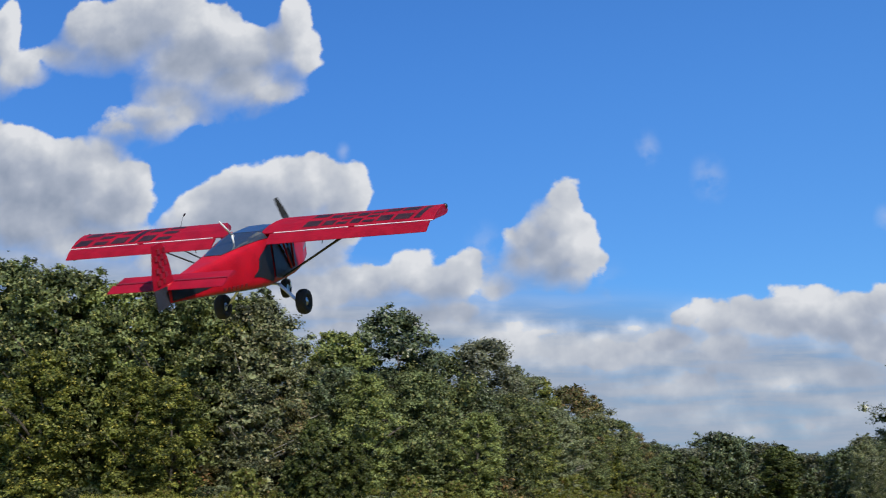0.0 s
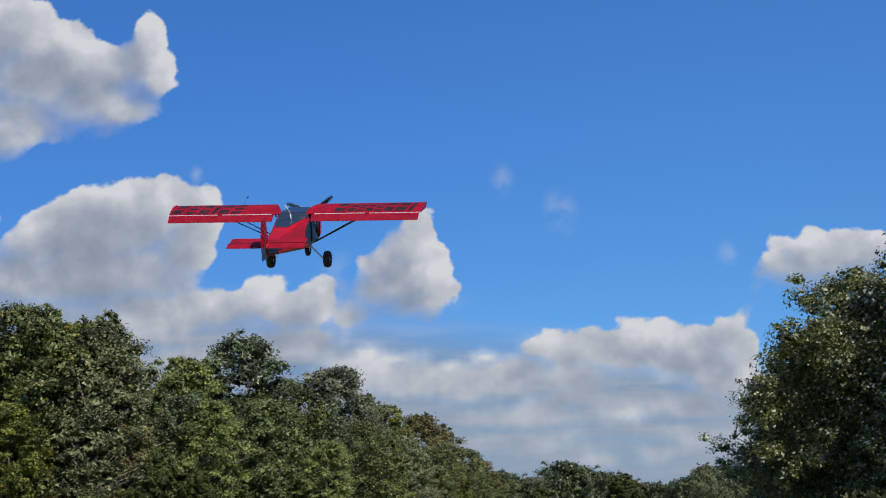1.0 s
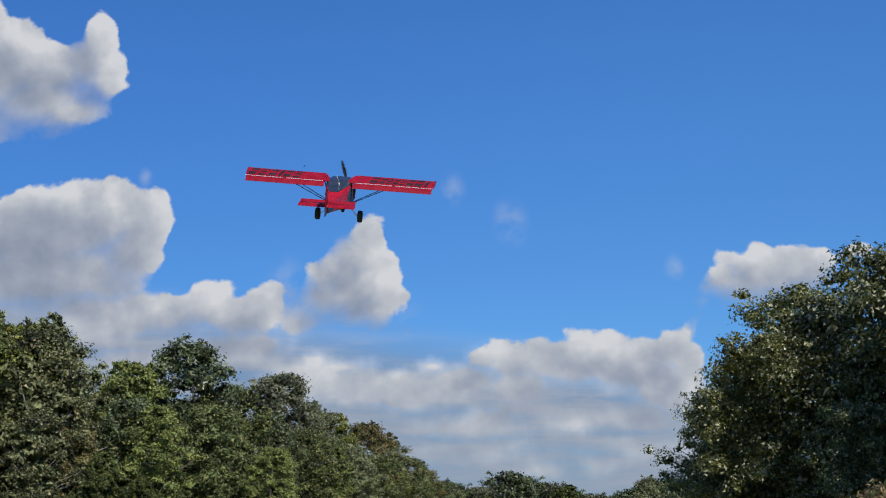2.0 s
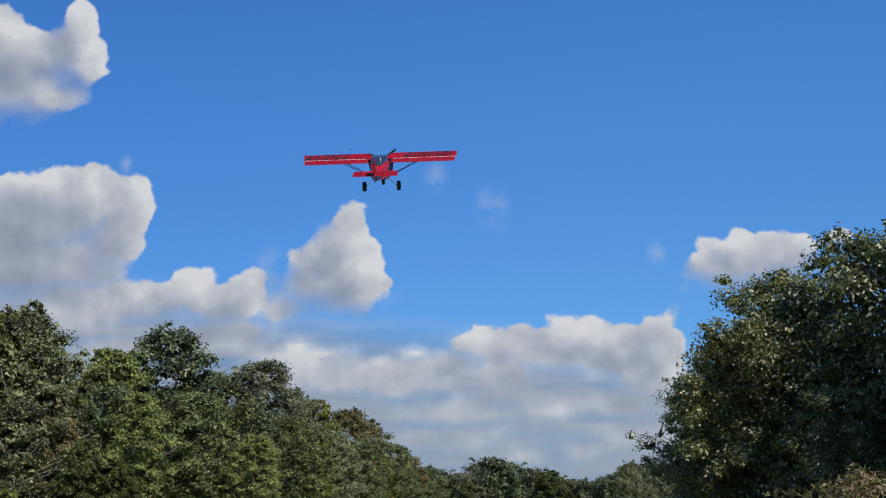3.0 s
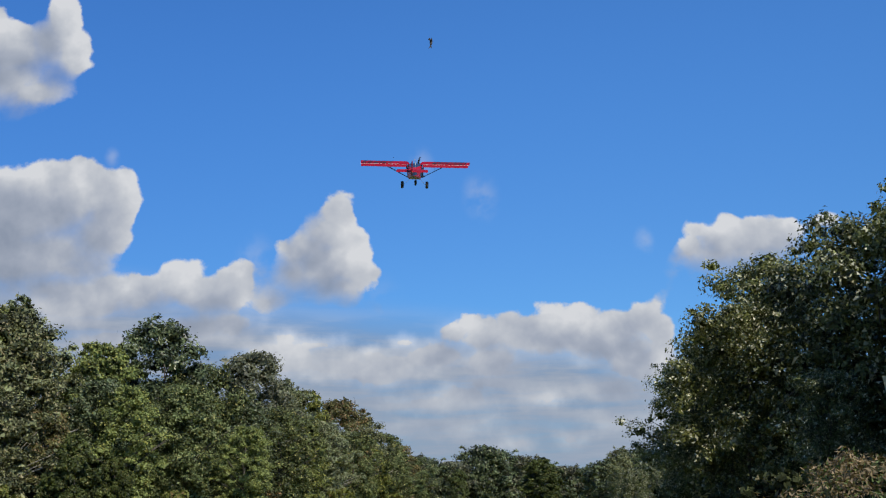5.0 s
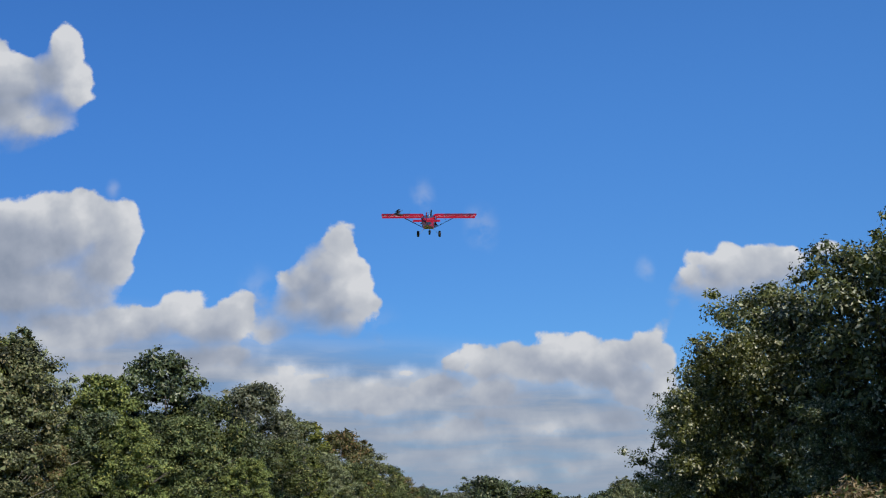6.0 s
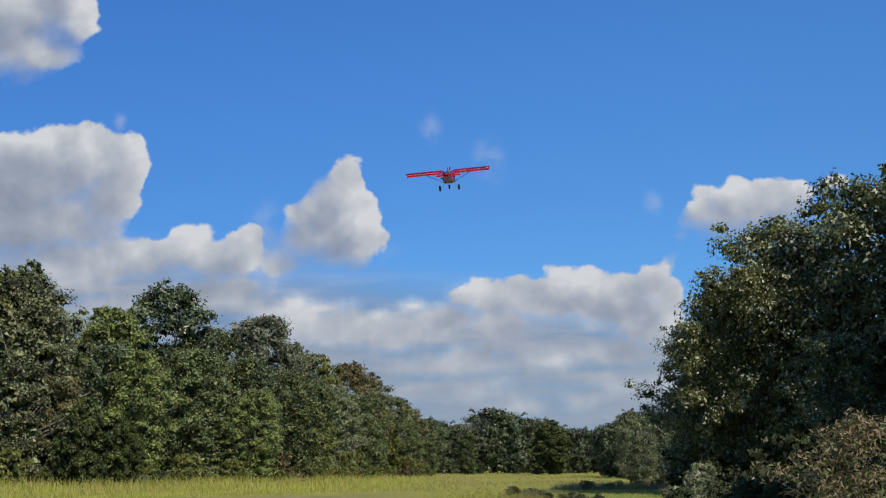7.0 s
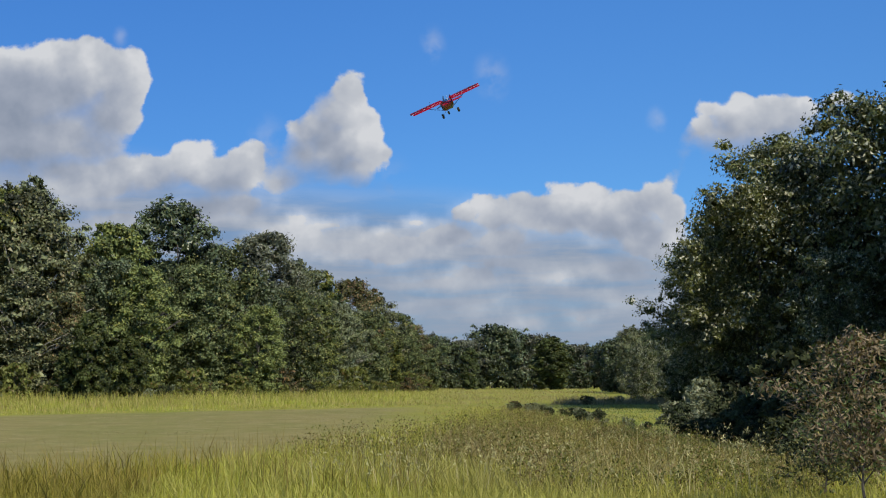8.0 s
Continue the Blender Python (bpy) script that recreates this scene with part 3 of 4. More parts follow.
# far end of the airstrip
FAR_END = [
    ("edge_b", -4.0, 226, 9.6, 60), ("edge", -0.5, 232, 9.4, 15), ("edge_b", 3.6, 236, 9.0, 100), ("edge", 9.2, 240, 11.8, 200), ("edge", 12.6, 241, 11.2, 20), ("edge_b", 17.0, 242, 10.2, 144),
    ("edge", 21.5, 246, 9.2, 33), ("edge_b", 25.5, 248, 8.6, 71), ("edge", 29.5, 248, 8.2, 160), ("edge_b", 33.5, 246, 7.8, 10), ("edge", 37.5, 240, 7.8, 250), ("edge", 42, 236, 8.0, 20),
    ("edge", 22.0, 158, 6.6, 80), ("edge", 25.0, 172, 7.6, 300), ("edge", 24.5, 148, 7.6, 40),
    ("edge_b", 0, 262, 9.0, 15), ("edge", 18, 266, 9.8, 77), ("edge_b", 30, 268, 8.6, 200),
]
HEIGHT = {"dusk": 18, "slate": 18, "inner": 18, "oak_shade_caster": 16, "sage": 3, "ash": 18, "poplar": 17, "elm": 18, "maple": 15, "hickory": 17, "oak": 17, "oak_b": 16, "oak_pale": 16, "thicket": 3, "edge": 11, "edge_b": 11, "shrub": 3, "brush": 3, "cedar": 7}
rng = random.Random(5)
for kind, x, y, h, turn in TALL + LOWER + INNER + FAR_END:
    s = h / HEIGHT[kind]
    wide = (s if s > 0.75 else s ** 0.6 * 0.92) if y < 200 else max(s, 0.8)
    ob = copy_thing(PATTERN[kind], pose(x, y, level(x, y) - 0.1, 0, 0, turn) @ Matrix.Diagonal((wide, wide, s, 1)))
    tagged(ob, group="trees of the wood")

# The shady grove at the other side. Pale and dark leaves paint its light.
for kind, x, y, h, turn in [
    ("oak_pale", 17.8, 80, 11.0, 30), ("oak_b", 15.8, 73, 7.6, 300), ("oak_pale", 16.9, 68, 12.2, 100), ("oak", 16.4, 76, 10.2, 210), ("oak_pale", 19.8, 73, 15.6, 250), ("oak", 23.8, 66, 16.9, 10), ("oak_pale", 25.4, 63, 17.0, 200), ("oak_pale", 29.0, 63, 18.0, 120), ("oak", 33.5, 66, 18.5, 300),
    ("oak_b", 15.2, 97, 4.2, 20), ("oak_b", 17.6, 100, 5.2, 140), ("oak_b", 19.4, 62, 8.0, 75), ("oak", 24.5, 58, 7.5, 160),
    # unseen oaks, added to cast shade on the grove and the brush
    ("oak_shade_caster", 25.5, 26, 16, 90), ("oak_shade_caster", 22, 33.5, 14, 20), ("oak_shade_caster", 21.0, 13, 14, 190), ("oak_shade_caster", 17.8, 22.5, 15, 75), ("oak_shade_caster", 26.8, 53.5, 17.5, 130), ("oak_shade_caster", 24.5, 45.5, 12.5, 210), ("oak_shade_caster", 33, 50, 18, 260), ("oak_shade_caster", 31, 42, 13, 30),
]:
    s = h / HEIGHT[kind]
    tagged(copy_thing(PATTERN[kind], pose(x, y, level(x, y) - 0.1, 0, 0, turn) @ Matrix.Diagonal((s * 0.95, s * 0.95, s, 1))), group="oaks of the grove")
put(PATTERN["elm"], 16.6, 112, 40, 0.30, 1.15, label="pale grey-green young tree behind the grove")
put(PATTERN["cedar"], -26.8, 96.5, 0, 0.92, 1.05)
put(PATTERN["cedar"], -24.2, 98.5, 70, 0.72, 1.0)
put(PATTERN["cedar"], -28.8, 97.0, 130, 0.55, 1.0)
put(PATTERN["cedar"], 17.4, 205, 20, 2.0, 0.60, label="broad dark cedar at the far end of the airstrip")
put(PATTERN["cedar"], 4.6, 214, 200, 1.0, 1.0)
SHRUBS = [("brush", -36.5, 97, 1.1), ("brush", -39.5, 97, 1.0), ("shrub", -33, 98, 0.9), ("shrub", -21.5, 109, 0.9), ("brush", -15.4, 124, 0.9), ("shrub", -10.2, 145, 1.0), ("shrub", -5.0, 176, 1.1), ("shrub", -18.4, 113, 0.8),
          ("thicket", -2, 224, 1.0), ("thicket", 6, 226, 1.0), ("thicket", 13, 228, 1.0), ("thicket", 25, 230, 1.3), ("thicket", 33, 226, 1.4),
          # pale weeds along the foot of the wood
          ("shrub", -41, 92, 0.4), ("shrub", -37, 92, 0.45), ("shrub", -33, 94, 0.4), ("shrub", -30, 97, 0.4), ("shrub", -27, 100, 0.35), ("shrub", -24, 104, 0.45), ("shrub", -21, 107, 0.4), ("shrub", -18, 112, 0.4), ("shrub", -15, 119, 0.45), ("shrub", -12.6, 128, 0.5), ("shrub", -10.4, 139, 0.5), ("shrub", -7.6, 152, 0.5), ("brush", -4.6, 168, 0.6), ("shrub", -2.6, 186, 0.6),
          # uneven weeds and brush all along the foot of the wood
          *[(rng.choice(("sage", "shrub", "shrub", "brush", "thicket")), float(np.interp(u, [0, 1, 2, 3, 4, 5, 6], [-44, -30, -21, -15, -10.4, -4.6, -1.0])) + rng.uniform(-0.8, 0.5), float(np.interp(u, [0, 1, 2, 3, 4, 5, 6], [92, 97.5, 107.5, 120, 140, 170, 196])) + rng.uniform(-1.5, 1.5), rng.uniform(0.18, 0.5)) for u in np.linspace(0, 6, 56)],
          # low brush across the end of the path, and dark tufts beside it
          *[(rng.choice(("sage", "sage", "shrub", "brush")), rng.uniform(7.6, 15.0), rng.uniform(84, 94), rng.uniform(0.10, 0.20)) for k in range(14)],
          *[(rng.choice(("sage", "sage", "thicket", "brush")), 4.3 + 2.5 * k / 57 + rng.uniform(-0.9, 0.7), 76 - 33 * k / 57 + rng.uniform(-2, 2), rng.uniform(0.05, 0.17)) for k in range(58)],
          # soft pale bushes before the dark brush
          ("sage", 7.7, 38.5, 0.26), ("sage", 8.0, 41, 0.36), ("sage", 8.8, 43.5, 0.44), ("sage", 9.4, 47, 0.46), ("sage", 10.2, 50, 0.52), ("sage", 8.2, 45.5, 0.34), ("sage", 7.4, 34.5, 0.22), ("sage", 6.9, 27.6, 0.17),
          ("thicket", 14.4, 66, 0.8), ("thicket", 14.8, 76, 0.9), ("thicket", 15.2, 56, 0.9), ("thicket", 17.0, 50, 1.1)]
# brush along the foot of the grove, its shade put into the dark leaves
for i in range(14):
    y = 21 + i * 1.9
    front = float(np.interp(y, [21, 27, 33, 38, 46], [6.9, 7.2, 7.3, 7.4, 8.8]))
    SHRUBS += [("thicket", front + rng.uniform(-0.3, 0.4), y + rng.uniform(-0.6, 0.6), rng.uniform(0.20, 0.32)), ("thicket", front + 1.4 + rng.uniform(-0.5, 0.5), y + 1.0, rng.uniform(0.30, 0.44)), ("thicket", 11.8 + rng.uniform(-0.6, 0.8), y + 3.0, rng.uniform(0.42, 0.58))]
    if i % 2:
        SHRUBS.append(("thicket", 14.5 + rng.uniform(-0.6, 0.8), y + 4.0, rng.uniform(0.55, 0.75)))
for kind, x, y, s in SHRUBS:
    put(PATTERN[kind], x, y, rng.uniform(0, 360), s, rng.uniform(0.85, 1.15), level(x, y) - 0.05)
for thing in PATTERN.values():
    discard(thing)
sapling = make_tree("sapling", "young tree with dry brown drooping leaves", "sapling", LEAF["brown"], BARK, 2.16, 0.80, 0.62, 70, 6200, 0.023, 31, limbs=16, rough=0.85, thick=0.36, split=True, long=3.0)
sapling.location = (4.60, 14.0, level(4.60, 14.0))
sapling = make_tree("sapling", "low young tree with sparse green leaves", "sapling", LEAF["deep"], BARK, 1.25, 0.70, 0.35, 44, 2600, 0.026, 32, limbs=9, rough=0.6, thick=0.3, split=True, long=2.2)
sapling.location = (4.90, 16.4, level(4.90, 16.4))
bare = make_tree("tree", "half-bare woodland tree with pale branches", "tree", LEAF["grey"], BARK_PALE, 14.2, 2.6, 4.0, 40, 1500, 0.30, 33, limbs=26, rough=0.6, thick=0.7, split=True, core=1.0)
bare.location = (-33.4, 100.5, 0)


# ---- grass ----
def grass_material(name, low, high, dry, drier=0.6):
    m, n = material(name)
    own = n.node("ShaderNodeNewGeometry").outputs["Random Per Island"]
    at = n.node("ShaderNodeTexCoord").outputs["Object"]
    patch = n.noise(0.35, 4.0, 0.6, at)
    col = n.mix(own, low, high)
    col = n.mix(n.span(n.math("ADD", patch, n.math("MULTIPLY", own, 0.3)), 0.55, 0.85), col, dry)
    drift = n.noise(0.13, 4.0, 0.65, n.vec("MULTIPLY", at, (1.0, 0.6, 1.0)))
    col = n.mix(n.span(drift, 0.42, 0.62, 0.0, 0.55), col, [c * 0.55 for c in dry])
    # drier and browner towards the grove
    east = n.node("ShaderNodeSeparateXYZ", {0: at}).outputs[0]
    col = n.mix(n.math("MULTIPLY", n.span(east, -4.0, 2.0, 0.0, drier), n.span(n.noise(0.5, 3.0, 0.6, at), 0.3, 0.6)), col, [0.62 * c + 0.03 for c in dry])
    d = n.node("ShaderNodeBsdfPrincipled", {"Base Color": col, "Roughness": 0.6, "Specular IOR Level": 0.25})
    lit = n.node("ShaderNodeBsdfTranslucent", {0: col})
    n.node("ShaderNodeOutputMaterial", {0: n.node("ShaderNodeMixShader", {0: 0.35, 1: d.outputs[0], 2: lit.outputs[0]}).outputs[0]})
    return m


def blades(name, label, x, y, tall, wide, mat, seed):
    """Bent three-sided blades rooted at x, y."""
    g = np.random.default_rng(seed)
    k = len(x)
    z = np.array([level(a, b) for a, b in zip(x, y)])
    ang, lean = g.uniform(0, 2 * np.pi, k), np.where(g.random(k) < 0.42, g.uniform(0.4, 1.4, k), g.uniform(0.04, 0.5, k)) * tall
    side = np.stack([-np.sin(ang), np.cos(ang), np.zeros(k)], 1) * (wide / 2)[:, None]
    bend = np.stack([np.cos(ang) * lean, np.sin(ang) * lean, np.zeros(k)], 1)
    root = np.stack([x, y, z - 0.03], 1)
    up = np.array((0, 0, 1.0)) * tall[:, None]
    v = np.empty((k, 5, 3))
    v[:, 0], v[:, 1] = root - side, root + side
    v[:, 2], v[:, 3] = root + up * 0.55 + bend * 0.3 + side * 0.8, root + up * 0.55 + bend * 0.3 - side * 0.8
    v[:, 4] = root + up + bend
    me = bpy.data.meshes.new(name)
    me.vertices.add(5 * k)
    me.vertices.foreach_set("co", v.reshape(-1))
    loops = (np.arange(k)[:, None] * 5 + np.array([0, 1, 2, 3, 3, 2, 4])).reshape(-1).astype(np.int32)
    me.loops.add(7 * k)
    me.loops.foreach_set("vertex_index", loops)
    me.polygons.add(2 * k)
    me.polygons.foreach_set("loop_start", (np.arange(k)[:, None] * 7 + np.array([0, 4])).reshape(-1).astype(np.int32))
    me.materials.append(mat)
    me.update(calc_edges=True)
    return tagged(new(name, me), label, "grass", kind="stuff")


g = np.random.default_rng(3)


def scatter(count, y0, y1, pull=1.0):
    """Roots over the wedge of meadow before the eye, thinner with distance."""
    y = y0 + (y1 - y0) * g.random(count) ** pull
    return g.uniform(-0.48, 0.42, count) * y, y


def meadow_side(y):
    """Plan x at which the tall grass ends towards the airstrip."""
    return np.interp(y, [12, 18.5, 26, 36, 44, 62], [-9.5, -6.5, -2.4, -1.0, 0.8, 1.5])


def grove_side(y):
    return np.interp(y, [12, 22, 27, 33, 43, 64], [7.0, 6.2, 6.3, 6.2, 5.6, 4.0])


def swells(x, y):
    """Slow uneven drifts over the meadow, about -1 to 1."""
    return np.sin(x * 0.9 + y * 0.31 + 1.7 * np.sin(y * 0.23)) * np.sin(y * 0.52 - x * 0.37 + 1.1 * np.sin(x * 0.6))


# tufts: many blades round each root
x, y = scatter(23000, 12, 64, 1.3)
near = np.repeat(np.arange(len(x)), 12)
size = g.uniform(0.55, 1.3, len(x))[near]
x, y = x[near] + g.normal(size=len(near)) * 0.14, y[near] + g.normal(size=len(near)) * 0.14
patch = np.sin(x * 1.1 + y * 0.7) * np.sin(y * 0.9 - x * 0.4)
keep = (x > meadow_side(y) + g.normal(size=len(x)) * 0.6) & (x < grove_side(y) + 0.4 * patch)
x, y, patch, size = x[keep], y[keep], patch[keep], size[keep]
inward = x - meadow_side(y)
drift = swells(x, y) + g.normal(size=len(x)) * 0.25
# bright grass along the strip's side and before the eye, olive rushes, brown weeds between
fresh = (x > -3.9 + 0.5 * drift) & ((inward < 1.7 + 0.7 * drift) | (y < np.where(x > 2, 20.3, 22.6) + 1.6 * drift))
rushy = ~fresh & (x < -3.2 + 0.6 * drift)
weedy = ~fresh & ~rushy
for name, label, mine, low, high, dry, tall in (
    ("tall_grass", "tall bright yellow-green meadow grass", fresh, (0.25, 0.262, 0.022), (0.57, 0.56, 0.070), (0.52, 0.46, 0.12), 0.92),
    ("rushy_grass", "tall olive-brown rushy meadow grass", rushy, (0.20, 0.185, 0.016), (0.44, 0.395, 0.045), (0.38, 0.29, 0.065), 1.05),
    ("weedy_grass", "brownish olive weedy meadow grass", weedy, (0.17, 0.155, 0.028), (0.41, 0.37, 0.080), (0.40, 0.31, 0.12), 0.95),
):
    k = int(mine.sum())
    blades(name, label, x[mine], y[mine], tall * g.uniform(0.20, 0.56, k) * (1 + 0.2 * patch[mine]) * size[mine] * np.interp(x[mine], [1.0, 3.0], [1.0, 0.66]), g.uniform(0.007, 0.016, k), grass_material("mat_" + name, low, high, dry, 0.25), 21)
# dark thin stalks stand above the rushes, alone and in small groups
stalk_x, stalk_y = g.uniform(-9, -0.3, 420), g.uniform(14.5, 30, 420)
group = np.repeat(np.arange(420), g.integers(1, 9, 420))
stalk_x, stalk_y = stalk_x[group] + g.normal(size=len(group)) * 0.16, stalk_y[group] + g.normal(size=len(group)) * 0.16
keep = stalk_x > meadow_side(stalk_y) - 0.2
blades("rush_stalks", "dark olive-brown stalks above the tall grass", stalk_x[keep], stalk_y[keep], g.uniform(0.45, 0.92, keep.sum()), g.uniform(0.006, 0.014, keep.sum()), grass_material("grass_rush", (0.16, 0.14, 0.020), (0.32, 0.27, 0.040), (0.30, 0.21, 0.06)), 26)
# leafy weeds: bushy stems of small leaves in drifts
x, y = scatter(7500, 17, 60, 1.2)
drift = swells(x, y) + g.normal(size=len(x)) * 0.3
keep = (x > meadow_side(y) + 0.8) & (x < grove_side(y)) & (drift > -0.25) & ((y > 23) | (x > 1.0)) & (x > -4.5)
x, y, drift = x[keep], y[keep], drift[keep]
foot = np.array([level(a, b) for a, b in zip(x, y)])
tall = g.uniform(0.35, 0.72, len(x)) * (1 + 0.25 * drift) * np.interp(x, [1.0, 3.0], [1.0, 0.6])
blades("weed_stems", "thin brownish weed stems in the meadow", x, y, tall, np.full(len(x), 0.010), grass_material("grass_stalks", (0.16, 0.12, 0.045), (0.30, 0.25, 0.09), (0.34, 0.22, 0.10)), 24)


def sprays(pick, each, spread, lo, hi):
    """Places and facings of leaves round the weed stems picked."""
    row = np.repeat(np.flatnonzero(pick), each)
    h = g.uniform(lo, hi, len(row))
    out = spread * (1.15 - 0.6 * h)
    at = np.stack([x[row] + g.normal(size=len(row)) * out, y[row] + g.normal(size=len(row)) * out, foot[row] + h * tall[row]], 1)
    up = g.normal(size=(len(row), 3)) + (0, 0, 0.5)
    return at, up / np.linalg.norm(up, axis=1)[:, None]


green = g.random(len(x)) < 0.55
at, up = sprays(green, 42, 0.11, 0.20, 1.1)
tagged(new("weeds", leaf_mesh("weeds", at, up, 0.024, LEAF["weed"], g, 2.0)), "leafy olive-green weeds in the tall grass", "weeds", kind="stuff")
at, up = sprays(~green, 34, 0.10, 0.3, 1.1)
tagged(new("dry_weeds", leaf_mesh("dry_weeds", at, up, 0.021, LEAF["dry"], g, 2.0)), "dry brown weeds in the tall grass", "weeds", kind="stuff")
# drooping pale seed heads, most of them close by
x, y = scatter(1500, 16.5, 36, 1.6)
keep = (x > np.maximum(meadow_side(y) + 0.6, -1.6 - 0.4 * g.random(len(x)))) & (x < grove_side(y)) & (y < 29)
x, y = x[keep], y[keep]
foot = np.array([level(a, b) for a, b in zip(x, y)])
tall = g.uniform(0.45, 0.78, len(x))
blades("seed_stalks", "pale stalks bent under seed heads", x, y, tall, np.full(len(x), 0.012), grass_material("grass_pale", (0.42, 0.40, 0.14), (0.62, 0.58, 0.26), (0.60, 0.50, 0.24)), 27)
at, up = sprays(np.full(len(x), True), 5, 0.05, 0.8, 1.02)
tagged(new("seed_heads", leaf_mesh("seed_heads", at, up * (1, 1, 0.3), 0.022, LEAF["seed"], g, 2.6)), "pale seed heads in the tall grass", "grass", kind="stuff")
x, y = scatter(26000, 20, 78, 1.0)
keep = x < np.interp(y, [20, 30, 40, 60, 78], [-5.5, -2.5, -1.0, 0, 0])
x, y = x[keep], y[keep]
blades("short_grass", "short mown grass on the airstrip", x, y, g.uniform(0.02, 0.055, len(x)), g.uniform(0.015, 0.03, len(x)), grass_material("grass_short", (0.235, 0.20, 0.062), (0.31, 0.262, 0.088), (0.33, 0.27, 0.12)), 22)
y = 42 + 190 * g.random(125000) ** 1.6
x = g.uniform(-0.48, 0.2, len(y)) * y
inside = (y > np.minimum(81 + 1.12 * x, 60)) & ((y > 81 + 1.12 * x) | (x > -1)) & (x > -0.4 * y - 14) & (x < np.interp(y, [42, 60, 80, 86, 230], [4.6, 4.0, 4.4, 13, 26]))
x, y = x[inside], y[inside]
blades("meadow_grass", "yellow-green meadow grass before the wood", x, y, g.uniform(0.15, 0.45, len(x)) * np.clip(0.3 + (y - 81 - 1.12 * x) / 20, 0.3, np.interp(x, [-14, -8, -2, 2], [2.3, 1.8, 1.0, 0.7])), g.uniform(0.016, 0.034, len(x)), grass_material("grass_meadow", (0.26, 0.295, 0.030), (0.52, 0.54, 0.070), (0.54, 0.43, 0.15), 0.9), 23)
y = g.uniform(27, 86, 17000)
x = np.interp(y, [27, 33, 43, 60, 86], [6.0, 6.0, 5.6, 4.2, 4.2]) + g.uniform(0, 1, len(y)) * np.interp(y, [27, 43, 60, 86], [2, 4, 9, 10])
blades("path_grass", "fresh green mown path beside the grove", x, y, g.uniform(0.05, 0.13, len(x)), g.uniform(0.02, 0.05, len(x)), grass_material("grass_path", (0.20, 0.27, 0.060), (0.38, 0.45, 0.120), (0.38, 0.38, 0.13), 0.0), 25)
x, y = g.uniform(6.6, 15.5, 9000), g.uniform(83, 96, 9000)
keep = x > 7.4 + 0.12 * (y - 83) + 0.6 * np.sin(y * 1.3)
x, y = x[keep], y[keep]
blades("brush_grass", "tall grey-brown rough grass at the end of the path", x, y, g.uniform(0.10, 0.48, len(x)) * (1 + 0.4 * np.sin(x * 1.7 + y)), g.uniform(0.012, 0.03, len(x)), grass_material("grass_brush", (0.12, 0.125, 0.050), (0.28, 0.265, 0.130), (0.30, 0.23, 0.12), 0.0), 28)


# ---- aeroplane ----
RED = paint("aircraft_red", (0.30, 0.0035, 0.018), 0.5, vary=0.16, scale=2.2, coat=0.0, sheen=0.2)
RED_GLOSS = paint("aircraft_red_polished", (0.44, 0.004, 0.014), 0.42, vary=0.14, scale=2.2, coat=0.0, sheen=0.22)
DARK_RED = paint("aircraft_dark_red", (0.20, 0.008, 0.014), 0.4, vary=0.12)
LETTER = paint("aircraft_lettering", (0.034, 0.010, 0.013), 0.5, vary=0.3)
BELLY = paint("aircraft_belly", (0.10, 0.105, 0.11), 0.5, vary=0.2)
BLACK = paint("aircraft_black", (0.012, 0.012, 0.014), 0.4, vary=0.2)
WHITE = paint("aircraft_white", (0.68, 0.68, 0.67), 0.4, vary=0.06)
GREY = paint("aircraft_grey", (0.16, 0.17, 0.19), 0.45, vary=0.12)
NAVY = paint("aircraft_blackish", (0.030, 0.030, 0.038), 0.45, vary=0.2)
ALU = paint("bare_aluminium", (0.72, 0.72, 0.72), 0.32, 0.9, vary=0.08)
RUBBER = paint("tyre_rubber", (0.022, 0.021, 0.020), 0.85, vary=0.2, scale=8.0, bump=0.3)
SEAT = paint("cabin_lining", (0.05, 0.05, 0.055), 0.9, vary=0.2)


def glazing():
    m, n = material("tinted_cabin_glazing")
    b = n.node("ShaderNodeBsdfPrincipled", {"Base Color": (0.035, 0.045, 0.06, 1), "Roughness": 0.06, "IOR": 1.45, "Transmission Weight": 0.25})
    n.node("ShaderNodeOutputMaterial", {0: b.outputs[0]})
    return m


GLASS = glazing()
plane = tagged(new("aeroplane"), "red high-wing light aeroplane with black lettering, climbing", "aeroplane")

# fuselage sections: y, half width, top, bottom
HULL = [(1.95, 0.20, -0.42, -0.92), (1.80, 0.34, -0.40, -1.06), (1.30, 0.46, -0.40, -1.16), (0.80, 0.52, -0.38, -1.20), (0.36, 0.54, -0.02, -1.21),
        (-0.60, 0.53, -0.02, -1.19), (-1.20, 0.47, -0.10, -1.11), (-2.0, 0.36, -0.19, -0.99), (-3.0, 0.22, -0.27, -0.84), (-4.15, 0.055, -0.33, -0.68)]


def hull_at(y):
    ys = [-s[0] for s in HULL]
    return [float(np.interp(-y, ys, [s[k] for s in HULL])) for k in (1, 2, 3)]


def hull_point(y, u, out=0.0):
    """Round the hull: u 0 at the middle of the top, 0.25 right flank, 0.5 belly, 0.75 left flank."""
    w, top, bot = hull_at(y)
    a = 2 * math.pi * u
    s, c = math.sin(a), math.cos(a)
    e = 0.38
    x = math.copysign(abs(s) ** e, s) * (w + out)
    z = math.copysign(abs(c) ** e, c) * ((top - bot) / 2 + out) + (top + bot) / 2
    return (x, y, z)


